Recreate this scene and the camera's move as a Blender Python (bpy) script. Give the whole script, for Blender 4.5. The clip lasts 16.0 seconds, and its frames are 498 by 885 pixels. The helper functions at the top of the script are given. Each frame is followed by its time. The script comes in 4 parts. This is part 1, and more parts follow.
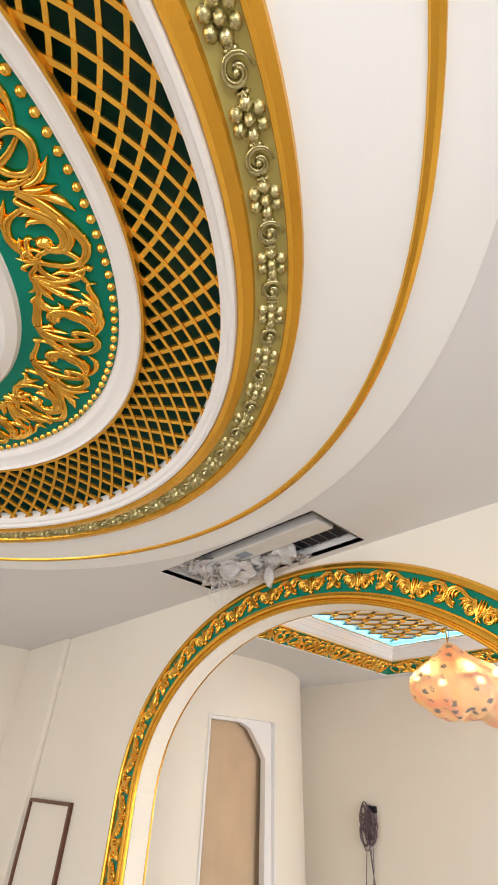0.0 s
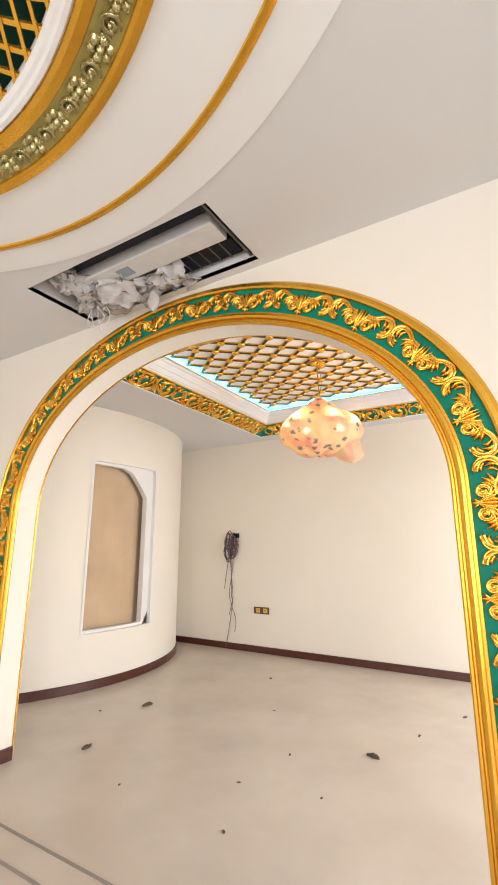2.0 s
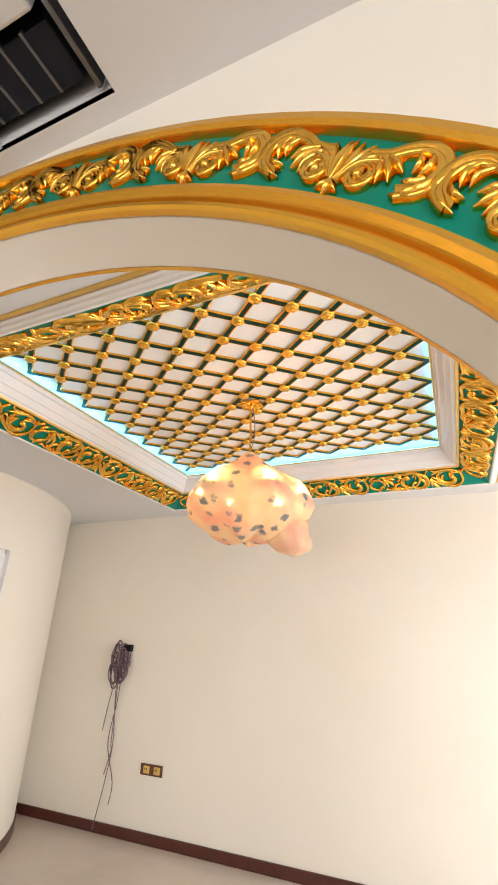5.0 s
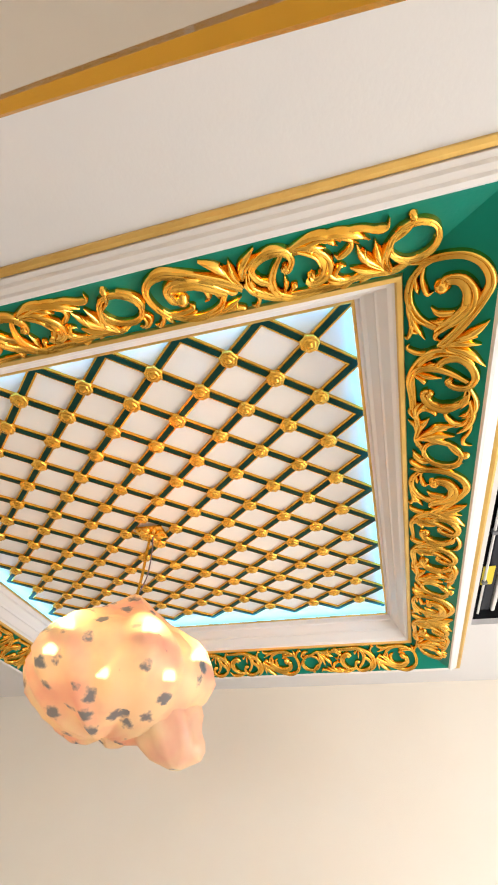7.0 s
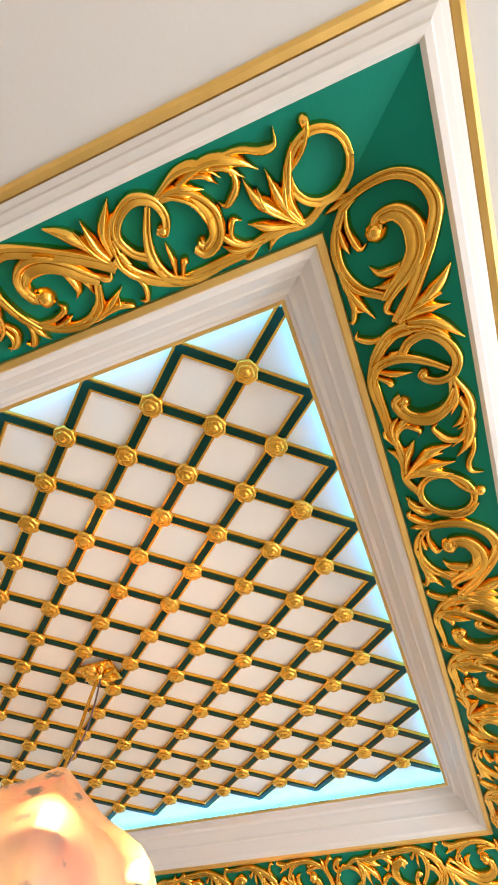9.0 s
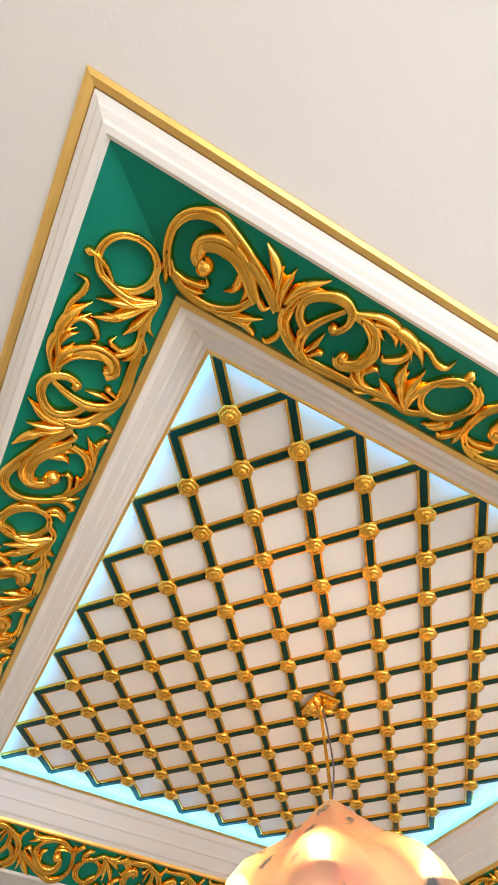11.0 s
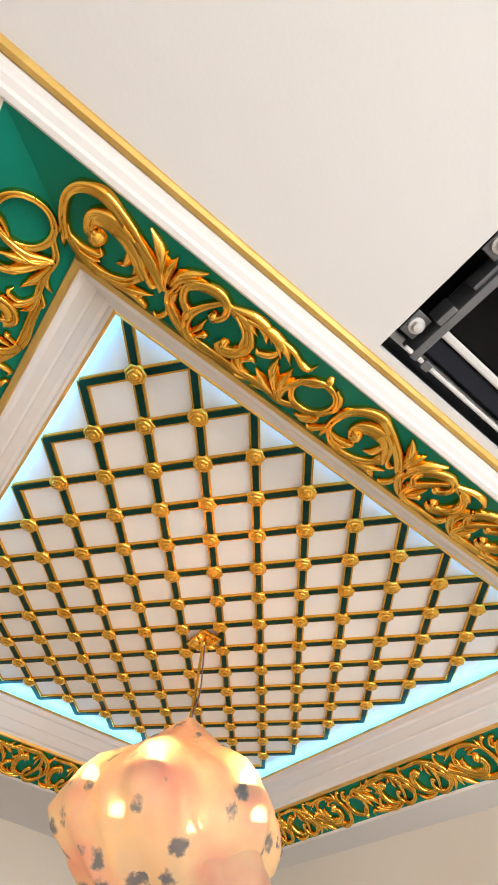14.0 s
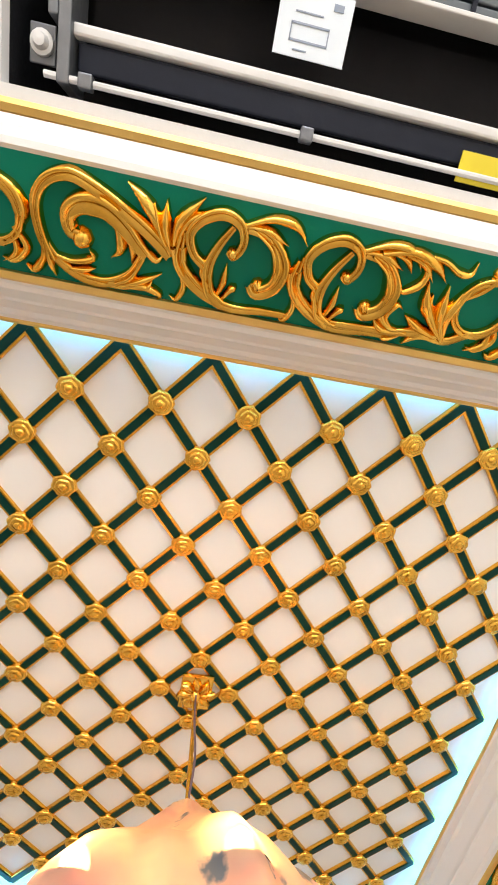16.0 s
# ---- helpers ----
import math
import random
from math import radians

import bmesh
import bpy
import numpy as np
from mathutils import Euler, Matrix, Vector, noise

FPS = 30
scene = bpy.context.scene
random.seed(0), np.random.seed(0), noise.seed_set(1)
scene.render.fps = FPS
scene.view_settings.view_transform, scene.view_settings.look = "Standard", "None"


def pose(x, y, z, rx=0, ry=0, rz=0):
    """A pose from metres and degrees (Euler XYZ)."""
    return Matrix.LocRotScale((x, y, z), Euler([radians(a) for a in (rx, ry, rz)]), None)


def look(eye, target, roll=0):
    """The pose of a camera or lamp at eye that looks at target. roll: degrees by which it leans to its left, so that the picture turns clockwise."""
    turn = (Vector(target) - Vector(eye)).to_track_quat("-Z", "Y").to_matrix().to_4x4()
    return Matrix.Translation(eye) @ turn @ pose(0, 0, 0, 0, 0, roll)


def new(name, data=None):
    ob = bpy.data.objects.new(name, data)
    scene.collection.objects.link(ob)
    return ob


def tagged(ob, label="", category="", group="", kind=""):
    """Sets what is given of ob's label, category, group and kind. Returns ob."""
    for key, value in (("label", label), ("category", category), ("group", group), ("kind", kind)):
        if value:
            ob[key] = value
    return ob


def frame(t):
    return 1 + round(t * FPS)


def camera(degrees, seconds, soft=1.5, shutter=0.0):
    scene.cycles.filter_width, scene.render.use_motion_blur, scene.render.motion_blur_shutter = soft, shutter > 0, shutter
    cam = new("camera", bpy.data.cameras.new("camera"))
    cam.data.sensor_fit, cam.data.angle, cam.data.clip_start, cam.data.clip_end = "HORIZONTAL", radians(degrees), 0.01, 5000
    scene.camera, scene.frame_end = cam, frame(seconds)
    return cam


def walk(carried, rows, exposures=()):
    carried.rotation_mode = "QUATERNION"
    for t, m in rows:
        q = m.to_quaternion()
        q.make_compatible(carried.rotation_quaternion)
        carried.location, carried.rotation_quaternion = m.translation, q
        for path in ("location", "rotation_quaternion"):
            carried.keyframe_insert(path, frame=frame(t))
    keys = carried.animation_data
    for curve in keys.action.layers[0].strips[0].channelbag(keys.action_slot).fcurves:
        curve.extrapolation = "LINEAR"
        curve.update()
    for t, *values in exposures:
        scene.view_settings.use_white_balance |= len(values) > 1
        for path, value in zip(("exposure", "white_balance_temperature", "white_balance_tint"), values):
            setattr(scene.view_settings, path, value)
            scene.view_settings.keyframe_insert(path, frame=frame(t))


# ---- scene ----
import itertools
cam = camera(58.0, 16.0, soft=1.8)
PATH = [
    (0.0, (0.794, -3.247, 1.793), (-0.371, -2.151, 2.994), 2.53),
    (0.5, (0.711, -3.171, 1.735), (-0.415, -1.834, 2.707), 1.65),
    (1.0, (0.650, -3.094, 1.661), (-0.421, -1.582, 2.413), 0.75),
    (1.5, (0.609, -3.027, 1.528), (-0.425, -1.411, 2.094), 0.18),
    (2.0, (0.592, -2.948, 1.403), (-0.424, -1.286, 1.855), 0.02),
    (2.5, (0.553, -2.787, 1.355), (-0.473, -1.114, 1.741), -0.12),
    (3.0, (0.495, -2.615, 1.366), (-0.500, -0.919, 1.735), -0.27),
    (5.3, (0.051, -1.412, 1.777), (-0.638, 0.249, 2.652), 2.5),
    (5.5, (0.028, -1.344, 1.801), (-0.616, 0.304, 2.734), 2.8),
    (6, (0.026, -1.168, 1.831), (-0.519, 0.417, 2.923), 3.3),
    (6.5, (0.104, -1.015, 1.866), (-0.409, 0.478, 3.094), 4.5),
    (7, (0.073, -0.855, 1.862), (-0.349, 0.5, 3.271), 3.6),
    (7.5, (0.029, -0.733, 1.932), (-0.322, 0.53, 3.443), 2.3),
    (8, (0.102, -0.606, 1.97), (-0.231, 0.52, 3.589), 3.2),
    (8.5, (0.138, -0.477, 2.016), (-0.216, 0.526, 3.71), 5.9),
    (9, (0.192, -0.331, 2.021), (-0.208, 0.484, 3.803), 5.7),
    (9.5, (0.238, -0.202, 1.998), (-0.134, 0.262, 3.484), 0.00),
    (10.0, (0.358, -0.136, 1.986), (-0.137, 0.214, 3.468), -0.40),
    (12.5, (0.629, -0.244, 1.924), (-0.38, 0.201, 3.592), 3.8),
    (13, (0.709, -0.198, 1.907), (-0.33, 0.282, 3.547), 8.9),
    (13.5, (0.759, -0.145, 1.918), (-0.245, 0.398, 3.561), 9.5),
    (14, (0.744, -0.012, 1.918), (-0.192, 0.567, 3.588), 7.6),
    (14.5, (0.661, 0.222, 1.963), (-0.227, 0.768, 3.67), 4.8),
    (15, (0.572, 0.436, 1.957), (-0.231, 0.891, 3.732), -0.6),
    (15.5, (0.5, 0.694, 2.003), (-0.285, 1.019, 3.814), -2.9),
    (16, (0.339, 0.843, 2.0), (-0.31, 1.053, 3.88), -7.6),
]
walk(cam, [(t, look(eye, target, roll)) for t, eye, target, roll in PATH], [(0.0, 0.05), (2.0, 0.2), (3.0, 0.25), (5.5, 0.12), (7.0, 0.12), (8.0, 0.02), (10.0, -0.1), (12.5, -0.2), (14.0, -0.18), (16.0, 0.05)])

# ---- world and light ----
world = bpy.data.worlds.new("world")
scene.world = world
world.use_nodes = True
wn = world.node_tree
sky = wn.nodes.new("ShaderNodeTexSky")
sky.sky_type, sky.sun_disc, sky.sun_elevation, sky.sun_rotation = "NISHITA", False, radians(40), radians(110)
wn.nodes["Background"].inputs["Strength"].default_value = 0.12
wn.links.new(sky.outputs[0], wn.nodes["Background"].inputs[0])


def area_light(name, m, w, h, watts, colour):
    lamp = bpy.data.lights.new(name, "AREA")
    lamp.shape, lamp.size, lamp.size_y, lamp.energy, lamp.color = "RECTANGLE", w, h, watts, colour
    ob = new(name, lamp)
    ob.matrix_world = m
    return ob


def point_light(name, p, watts, colour, radius):
    lamp = bpy.data.lights.new(name, "POINT")
    lamp.energy, lamp.color, lamp.shadow_soft_size = watts, colour, radius
    ob = new(name, lamp)
    ob.location = p
    return ob


DAY = (0.95, 0.975, 1.0)
area_light("daylight_room", look((3.02, 0.9, 1.35), (0.0, 0.9, 0.1)), 3.0, 1.9, 142, DAY)
# two unseen fill lamps, added to brighten the hall evenly
area_light("hall_fill", look((2.62, -4.6, 1.45), (0.0, -4.0, 1.3)), 3.2, 2.1, 104, DAY)
area_light("hall_fill", look((-1.0, -7.92, 1.45), (-1.0, -4.0, 1.5)), 4.2, 2.1, 114, DAY)

# ---- materials ----


def material(name, base, rough=0.6, metal=0.0, second=None, scale=6.0, bump=0.0, bump_scale=80.0, mix=0.5, coat=0.0, translucent=0.0):
    """Paint, metal or plaster with two scales of variation and a fine relief."""
    m = bpy.data.materials.new(name)
    m.use_nodes = True
    n, l = m.node_tree.nodes, m.node_tree.links
    b = n["Principled BSDF"]
    b.inputs["Roughness"].default_value, b.inputs["Metallic"].default_value = rough, metal
    b.inputs["Coat Weight"].default_value = coat
    co = n.new("ShaderNodeTexCoord")
    noise1 = n.new("ShaderNodeTexNoise")
    noise1.inputs["Scale"].default_value, noise1.inputs["Detail"].default_value = scale, 6
    l.new(co.outputs["Object"], noise1.inputs["Vector"])
    ramp = n.new("ShaderNodeMapRange")
    ramp.inputs["From Min"].default_value, ramp.inputs["From Max"].default_value = 0.35, 0.7
    ramp.inputs["To Max"].default_value = mix
    l.new(noise1.outputs["Fac"], ramp.inputs["Value"])
    mx = n.new("ShaderNodeMix")
    mx.data_type = "RGBA"
    mx.inputs["A"].default_value = (*base, 1)
    mx.inputs["B"].default_value = (*(second or [c * 0.9 for c in base]), 1)
    l.new(ramp.outputs["Result"], mx.inputs["Factor"])
    l.new(mx.outputs["Result"], b.inputs["Base Color"])
    if bump:
        noise2 = n.new("ShaderNodeTexNoise")
        noise2.inputs["Scale"].default_value, noise2.inputs["Detail"].default_value = bump_scale, 5
        l.new(co.outputs["Object"], noise2.inputs["Vector"])
        bp = n.new("ShaderNodeBump")
        bp.inputs["Strength"].default_value, bp.inputs["Distance"].default_value = bump, 0.01
        l.new(noise2.outputs["Fac"], bp.inputs["Height"])
        l.new(bp.outputs["Normal"], b.inputs["Normal"])
        rr = n.new("ShaderNodeMapRange")
        rr.inputs["To Min"].default_value, rr.inputs["To Max"].default_value = max(0.02, rough - 0.08), min(1, rough + 0.1)
        l.new(noise2.outputs["Fac"], rr.inputs["Value"])
        l.new(rr.outputs["Result"], b.inputs["Roughness"])
    return m


def glow(name, colour, strength):
    m = bpy.data.materials.new(name)
    m.use_nodes = True
    b = m.node_tree.nodes["Principled BSDF"]
    b.inputs["Base Color"].default_value = (*colour, 1)
    b.inputs["Emission Color"].default_value = (*colour, 1)
    b.inputs["Emission Strength"].default_value = strength
    return m


CREAM = material("cream_wall_paint", (0.83, 0.77, 0.68), 0.7, second=(0.79, 0.72, 0.62), scale=1.3, bump=0.06, bump_scale=140)
CEIL = material("ceiling_paint", (0.71, 0.70, 0.705), 0.75, second=(0.68, 0.67, 0.665), scale=1.1, bump=0.05, bump_scale=120)
WHITE = material("white_plaster", (0.80, 0.775, 0.765), 0.5, second=(0.77, 0.745, 0.73), scale=2, bump=0.02, bump_scale=90)
# plain coffer white; on the hall ring it paints the lighter side of a shading edge
DISC = material("white_ceiling_and_lit_ring", (0.86, 0.86, 0.86), 0.6, second=(0.82, 0.81, 0.80), scale=1.5, bump=0.04, bump_scale=110)
GOLD = material("gold_leaf", (0.98, 0.60, 0.115), 0.13, 1.0, second=(0.74, 0.37, 0.035), scale=16, bump=0.06, bump_scale=45, mix=0.7)
GOLDP = material("gold_paint", (0.82, 0.45, 0.055), 0.27, 0.85, second=(0.70, 0.35, 0.035), scale=3)
PALEGOLD = material("pale_gold_paint", (0.80, 0.55, 0.18), 0.35, 0.8, second=(0.66, 0.40, 0.10), scale=12, bump=0.1, bump_scale=70)
GREEN = material("teal_green_paint", (0.003, 0.22, 0.155), 0.42, second=(0.003, 0.16, 0.115), scale=4, bump=0.08, bump_scale=90)
# the teal again, with the shade of bars and recesses put into its colour
DARKGREEN = material("shade_darkened_green", (0.002, 0.040, 0.029), 0.4, second=(0.002, 0.024, 0.018), scale=6, bump=0.08)
OLIVE = material("olive_gold_paint", (0.46, 0.40, 0.13), 0.42, 0.35, second=(0.36, 0.30, 0.09), scale=8, bump=0.1)
SILVER = material("antique_champagne_gilding", (0.66, 0.60, 0.34), 0.28, 0.9, second=(0.34, 0.30, 0.12), scale=40, bump=0.25, bump_scale=90, mix=0.9)
SKIRT = material("dark_red_wood", (0.085, 0.022, 0.014), 0.32, second=(0.05, 0.012, 0.008), scale=14, bump=0.1, bump_scale=50)
# black of small fittings, and painted darkness inside the ceiling slots
BLACK = material("black_plastic_and_void_dark", (0.012, 0.012, 0.014), 0.6, second=(0.02, 0.02, 0.022), scale=8, bump=0.05)
STEEL = material("galvanised_steel", (0.20, 0.21, 0.23), 0.4, 0.7, second=(0.12, 0.13, 0.15), scale=25, bump=0.1)
DARKSTEEL = material("dark_plastic", (0.018, 0.021, 0.032), 0.45, second=(0.011, 0.012, 0.018), scale=15, bump=0.05)
PLASTICW = material("white_plastic", (0.72, 0.71, 0.70), 0.4, second=(0.6, 0.58, 0.56), scale=10, bump=0.05)
FIN = material("oxidised_fin_metal", (0.13, 0.145, 0.155), 0.45, 0.6, second=(0.09, 0.10, 0.11), scale=25)
NICHE = material("tan_plaster", (0.60, 0.43, 0.28), 0.8, second=(0.42, 0.30, 0.20), scale=2, bump=0.1)
WIREM = material("mauve_cable_sheath", (0.16, 0.10, 0.12), 0.5, second=(0.09, 0.05, 0.06), scale=30, bump=0.05)
YELLOW = material("yellow_tag_plastic", (0.75, 0.62, 0.03), 0.5, second=(0.65, 0.5, 0.02), scale=10)
PAPER = material("pale_blue_label_paper", (0.72, 0.78, 0.84), 0.6, second=(0.66, 0.72, 0.78), scale=20)
INK = material("grey_ink", (0.28, 0.33, 0.42), 0.6)
DEBRIS = material("dark_debris", (0.06, 0.045, 0.035), 0.8, second=(0.12, 0.09, 0.07), scale=40, bump=0.2)
CHALK = material("grey_chalk", (0.30, 0.26, 0.23), 0.9)
LED = glow("cool_light_strip", (0.16, 0.62, 1.0), 7.0)
BULB = glow("warm_bulb", (1.0, 0.58, 0.20), 46.0)
# low specular keeps the slot voids dark and the greens deep
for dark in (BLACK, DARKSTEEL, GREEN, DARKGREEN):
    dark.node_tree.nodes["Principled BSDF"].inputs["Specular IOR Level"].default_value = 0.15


def film_material():
    """Thin printed plastic film: pale peach, pink washes, slate-blue leaf marks; lets light through."""
    m = bpy.data.materials.new("printed_plastic_film")
    m.use_nodes = True
    n, l = m.node_tree.nodes, m.node_tree.links
    out, b = n["Material Output"], n["Principled BSDF"]
    co = n.new("ShaderNodeTexCoord")
    wash = n.new("ShaderNodeTexNoise")
    wash.inputs["Scale"].default_value, wash.inputs["Detail"].default_value = 4.5, 3
    l.new(co.outputs["Object"], wash.inputs["Vector"])
    r1 = n.new("ShaderNodeValToRGB")
    r1.color_ramp.elements[0].position, r1.color_ramp.elements[0].color = 0.40, (0.93, 0.80, 0.55, 1)
    r1.color_ramp.elements[1].position, r1.color_ramp.elements[1].color = 0.70, (0.88, 0.46, 0.40, 1)
    l.new(wash.outputs["Fac"], r1.inputs["Fac"])
    vor = n.new("ShaderNodeTexVoronoi")
    vor.inputs["Scale"].default_value = 12
    wob = n.new("ShaderNodeTexNoise")
    wob.inputs["Scale"].default_value = 45
    l.new(co.outputs["Object"], wob.inputs["Vector"])
    add = n.new("ShaderNodeVectorMath")
    add.operation = "MULTIPLY_ADD"
    add.inputs[1].default_value = (0.045, 0.045, 0.045)
    l.new(wob.outputs["Color"], add.inputs[0])
    l.new(co.outputs["Object"], add.inputs[2])
    l.new(add.outputs[0], vor.inputs["Vector"])
    dot = n.new("ShaderNodeMapRange")
    dot.inputs["From Min"].default_value, dot.inputs["From Max"].default_value = 0.40, 0.24
    l.new(vor.outputs["Distance"], dot.inputs["Value"])
    sep = n.new("ShaderNodeSeparateColor")
    l.new(vor.outputs["Color"], sep.inputs[0])
    gate = n.new("ShaderNodeMath")
    gate.operation, gate.inputs[1].default_value = "GREATER_THAN", 0.52
    l.new(sep.outputs[0], gate.inputs[0])
    mul = n.new("ShaderNodeMath")
    mul.operation = "MULTIPLY"
    l.new(dot.outputs[0], mul.inputs[0])
    l.new(gate.outputs[0], mul.inputs[1])
    mx = n.new("ShaderNodeMix")
    mx.data_type = "RGBA"
    mx.inputs["B"].default_value = (0.20, 0.25, 0.31, 1)
    l.new(r1.outputs[0], mx.inputs["A"])
    l.new(mul.outputs[0], mx.inputs["Factor"])
    l.new(mx.outputs["Result"], b.inputs["Base Color"])
    b.inputs["Roughness"].default_value = 0.3
    tr = n.new("ShaderNodeBsdfTranslucent")
    l.new(mx.outputs["Result"], tr.inputs["Color"])
    ms = n.new("ShaderNodeMixShader")
    ms.inputs[0].default_value = 0.55
    l.new(b.outputs[0], ms.inputs[1])
    l.new(tr.outputs[0], ms.inputs[2])
    clear = n.new("ShaderNodeBsdfTransparent")
    ms2 = n.new("ShaderNodeMixShader")
    ms2.inputs[0].default_value = 0.08
    l.new(ms.outputs[0], ms2.inputs[1])
    l.new(clear.outputs[0], ms2.inputs[2])
    l.new(ms2.outputs[0], out.inputs["Surface"])
    return m


def sheet_material():
    """Clear dusty polythene."""
    m = bpy.data.materials.new("dusty_polythene")
    m.use_nodes = True
    n, l = m.node_tree.nodes, m.node_tree.links
    out, b = n["Material Output"], n["Principled BSDF"]
    b.inputs["Base Color"].default_value, b.inputs["Roughness"].default_value = (0.72, 0.68, 0.66, 1), 0.25
    clear = n.new("ShaderNodeBsdfTransparent")
    ms = n.new("ShaderNodeMixShader")
    nz = n.new("ShaderNodeTexNoise")
    nz.inputs["Scale"].default_value = 9
    rg = n.new("ShaderNodeMapRange")
    rg.inputs["To Min"].default_value, rg.inputs["To Max"].default_value = 0.05, 0.5
    l.new(nz.outputs["Fac"], rg.inputs["Value"])
    l.new(rg.outputs[0], ms.inputs[0])
    l.new(b.outputs[0], ms.inputs[1])
    l.new(clear.outputs[0], ms.inputs[2])
    l.new(ms.outputs[0], out.inputs["Surface"])
    return m


def floor_material():
    """Worn cream stone tiles under dust, with a satin shine."""
    m = material("dusty_cream_stone", (0.62, 0.54, 0.46), 0.26, second=(0.52, 0.44, 0.37), scale=1.6, mix=0.8)
    n, l = m.node_tree.nodes, m.node_tree.links
    b = n["Principled BSDF"]
    src = b.inputs["Base Color"].links[0].from_socket
    co = n.new("ShaderNodeTexCoord")
    nz = n.new("ShaderNodeTexNoise")
    nz.inputs["Scale"].default_value, nz.inputs["Detail"].default_value = 7, 8
    l.new(co.outputs["Object"], nz.inputs["Vector"])
    rg = n.new("ShaderNodeMapRange")
    rg.inputs["From Min"].default_value, rg.inputs["From Max"].default_value, rg.inputs["To Max"].default_value = 0.5, 0.75, 0.14
    l.new(nz.outputs["Fac"], rg.inputs["Value"])
    mx = n.new("ShaderNodeMix")
    mx.data_type = "RGBA"
    mx.inputs["B"].default_value = (0.70, 0.63, 0.56, 1)
    l.new(src, mx.inputs["A"])
    l.new(rg.outputs[0], mx.inputs["Factor"])
    l.new(mx.outputs["Result"], b.inputs["Base Color"])
    return m


FILM, SHEET, FLOOR = film_material(), sheet_material(), floor_material()

# ---- mesh helpers ----


def finish(name, bm, mat, parent=None, label="", smooth=False):
    me = bpy.data.meshes.new(name)
    bm.to_mesh(me)
    bm.free()
    me.materials.append(mat)
    if smooth:
        me.polygons.foreach_set("use_smooth", [True] * len(me.polygons))
    ob = new(name, me)
    ob.parent = parent
    if label:
        ob["label"] = label
    return ob


def part(name, bm, mat, parent, label="", smooth=False):
    return finish(name, bm, mat, parent, label, smooth)


def share(name, mesh, parent, m):
    ob = new(name, mesh)
    ob.parent = parent
    ob.matrix_basis = m
    return ob


def thing(name, label, category, group="", at=(0, 0, 0), kind=""):
    ob = new(name)
    ob.location = at
    return tagged(ob, label, category, group, kind)


def setting(name, bm, mat, label, category, smooth=False):
    return tagged(finish(name, bm, mat, smooth=smooth), label, category, kind="structure")


def box(bm, x0, x1, y0, y1, z0, z1, bevel=0.0):
    vs = [bm.verts.new((x, y, z)) for x in (x0, x1) for y in (y0, y1) for z in (z0, z1)]
    fs = [bm.faces.new([vs[i] for i in q]) for q in ((0, 1, 3, 2), (4, 6, 7, 5), (0, 4, 5, 1), (2, 3, 7, 6), (0, 2, 6, 4), (1, 5, 7, 3))]
    if bevel:
        es = list({e for f in fs for e in f.edges})
        bmesh.ops.bevel(bm, geom=es, offset=bevel, segments=2, affect="EDGES", profile=0.5)


def boxed(*args, bevel=0.0):
    bm = bmesh.new()
    box(bm, *args, bevel=bevel)
    return bm


def skin(bm, loops, closed_u=True, closed_v=False):
    """Quads between loops of vertices."""
    rows = [[bm.verts.new(p) for p in lp] for lp in loops]
    n = len(rows[0])
    last = len(rows) if closed_v else len(rows) - 1
    for i in range(last):
        a, b = rows[i], rows[(i + 1) % len(rows)]
        for j in range(n if closed_u else n - 1):
            k = (j + 1) % n
            bm.faces.new((a[j], a[k], b[k], b[j]))
    return rows


def lathe(profile, seg=96, cx=0.0, cy=0.0, a0=0.0, a1=math.tau):
    """Turned shape from (radius, z)."""
    bm = bmesh.new()
    full = a1 - a0 > math.tau - 0.01
    m = seg if full else seg + 1
    skin(bm, [[(cx + r * math.cos(a0 + (a1 - a0) * k / seg), cy + r * math.sin(a0 + (a1 - a0) * k / seg), z) for k in range(m)] for r, z in profile], full)
    return bm


def tube(bm, pts, r, seg=6):
    """Round cable along points."""
    pts = [Vector(p) for p in pts]
    loops = []
    for i, p in enumerate(pts):
        t = (pts[min(i + 1, len(pts) - 1)] - pts[max(i - 1, 0)]).normalized()
        a = t.cross(Vector((0.31, 0.17, 0.93))).normalized()
        b = t.cross(a)
        loops.append([p + r * (a * math.cos(k * math.tau / seg) + b * math.sin(k * math.tau / seg)) for k in range(seg)])
    skin(bm, loops)


def smooth_line(pts, n=6):
    """Catmull-Rom through points."""
    P = [Vector(p) for p in pts]
    P = [2 * P[0] - P[1]] + P + [2 * P[-1] - P[-2]]
    out = []
    for i in range(1, len(P) - 2):
        for k in range(n):
            t = k / n
            a, b, c, d = P[i - 1], P[i], P[i + 1], P[i + 2]
            out.append(0.5 * (2 * b + (c - a) * t + (2 * a - 5 * b + 4 * c - d) * t * t + (3 * b - a - 3 * c + d) * t ** 3))
    out.append(P[-2])
    return out


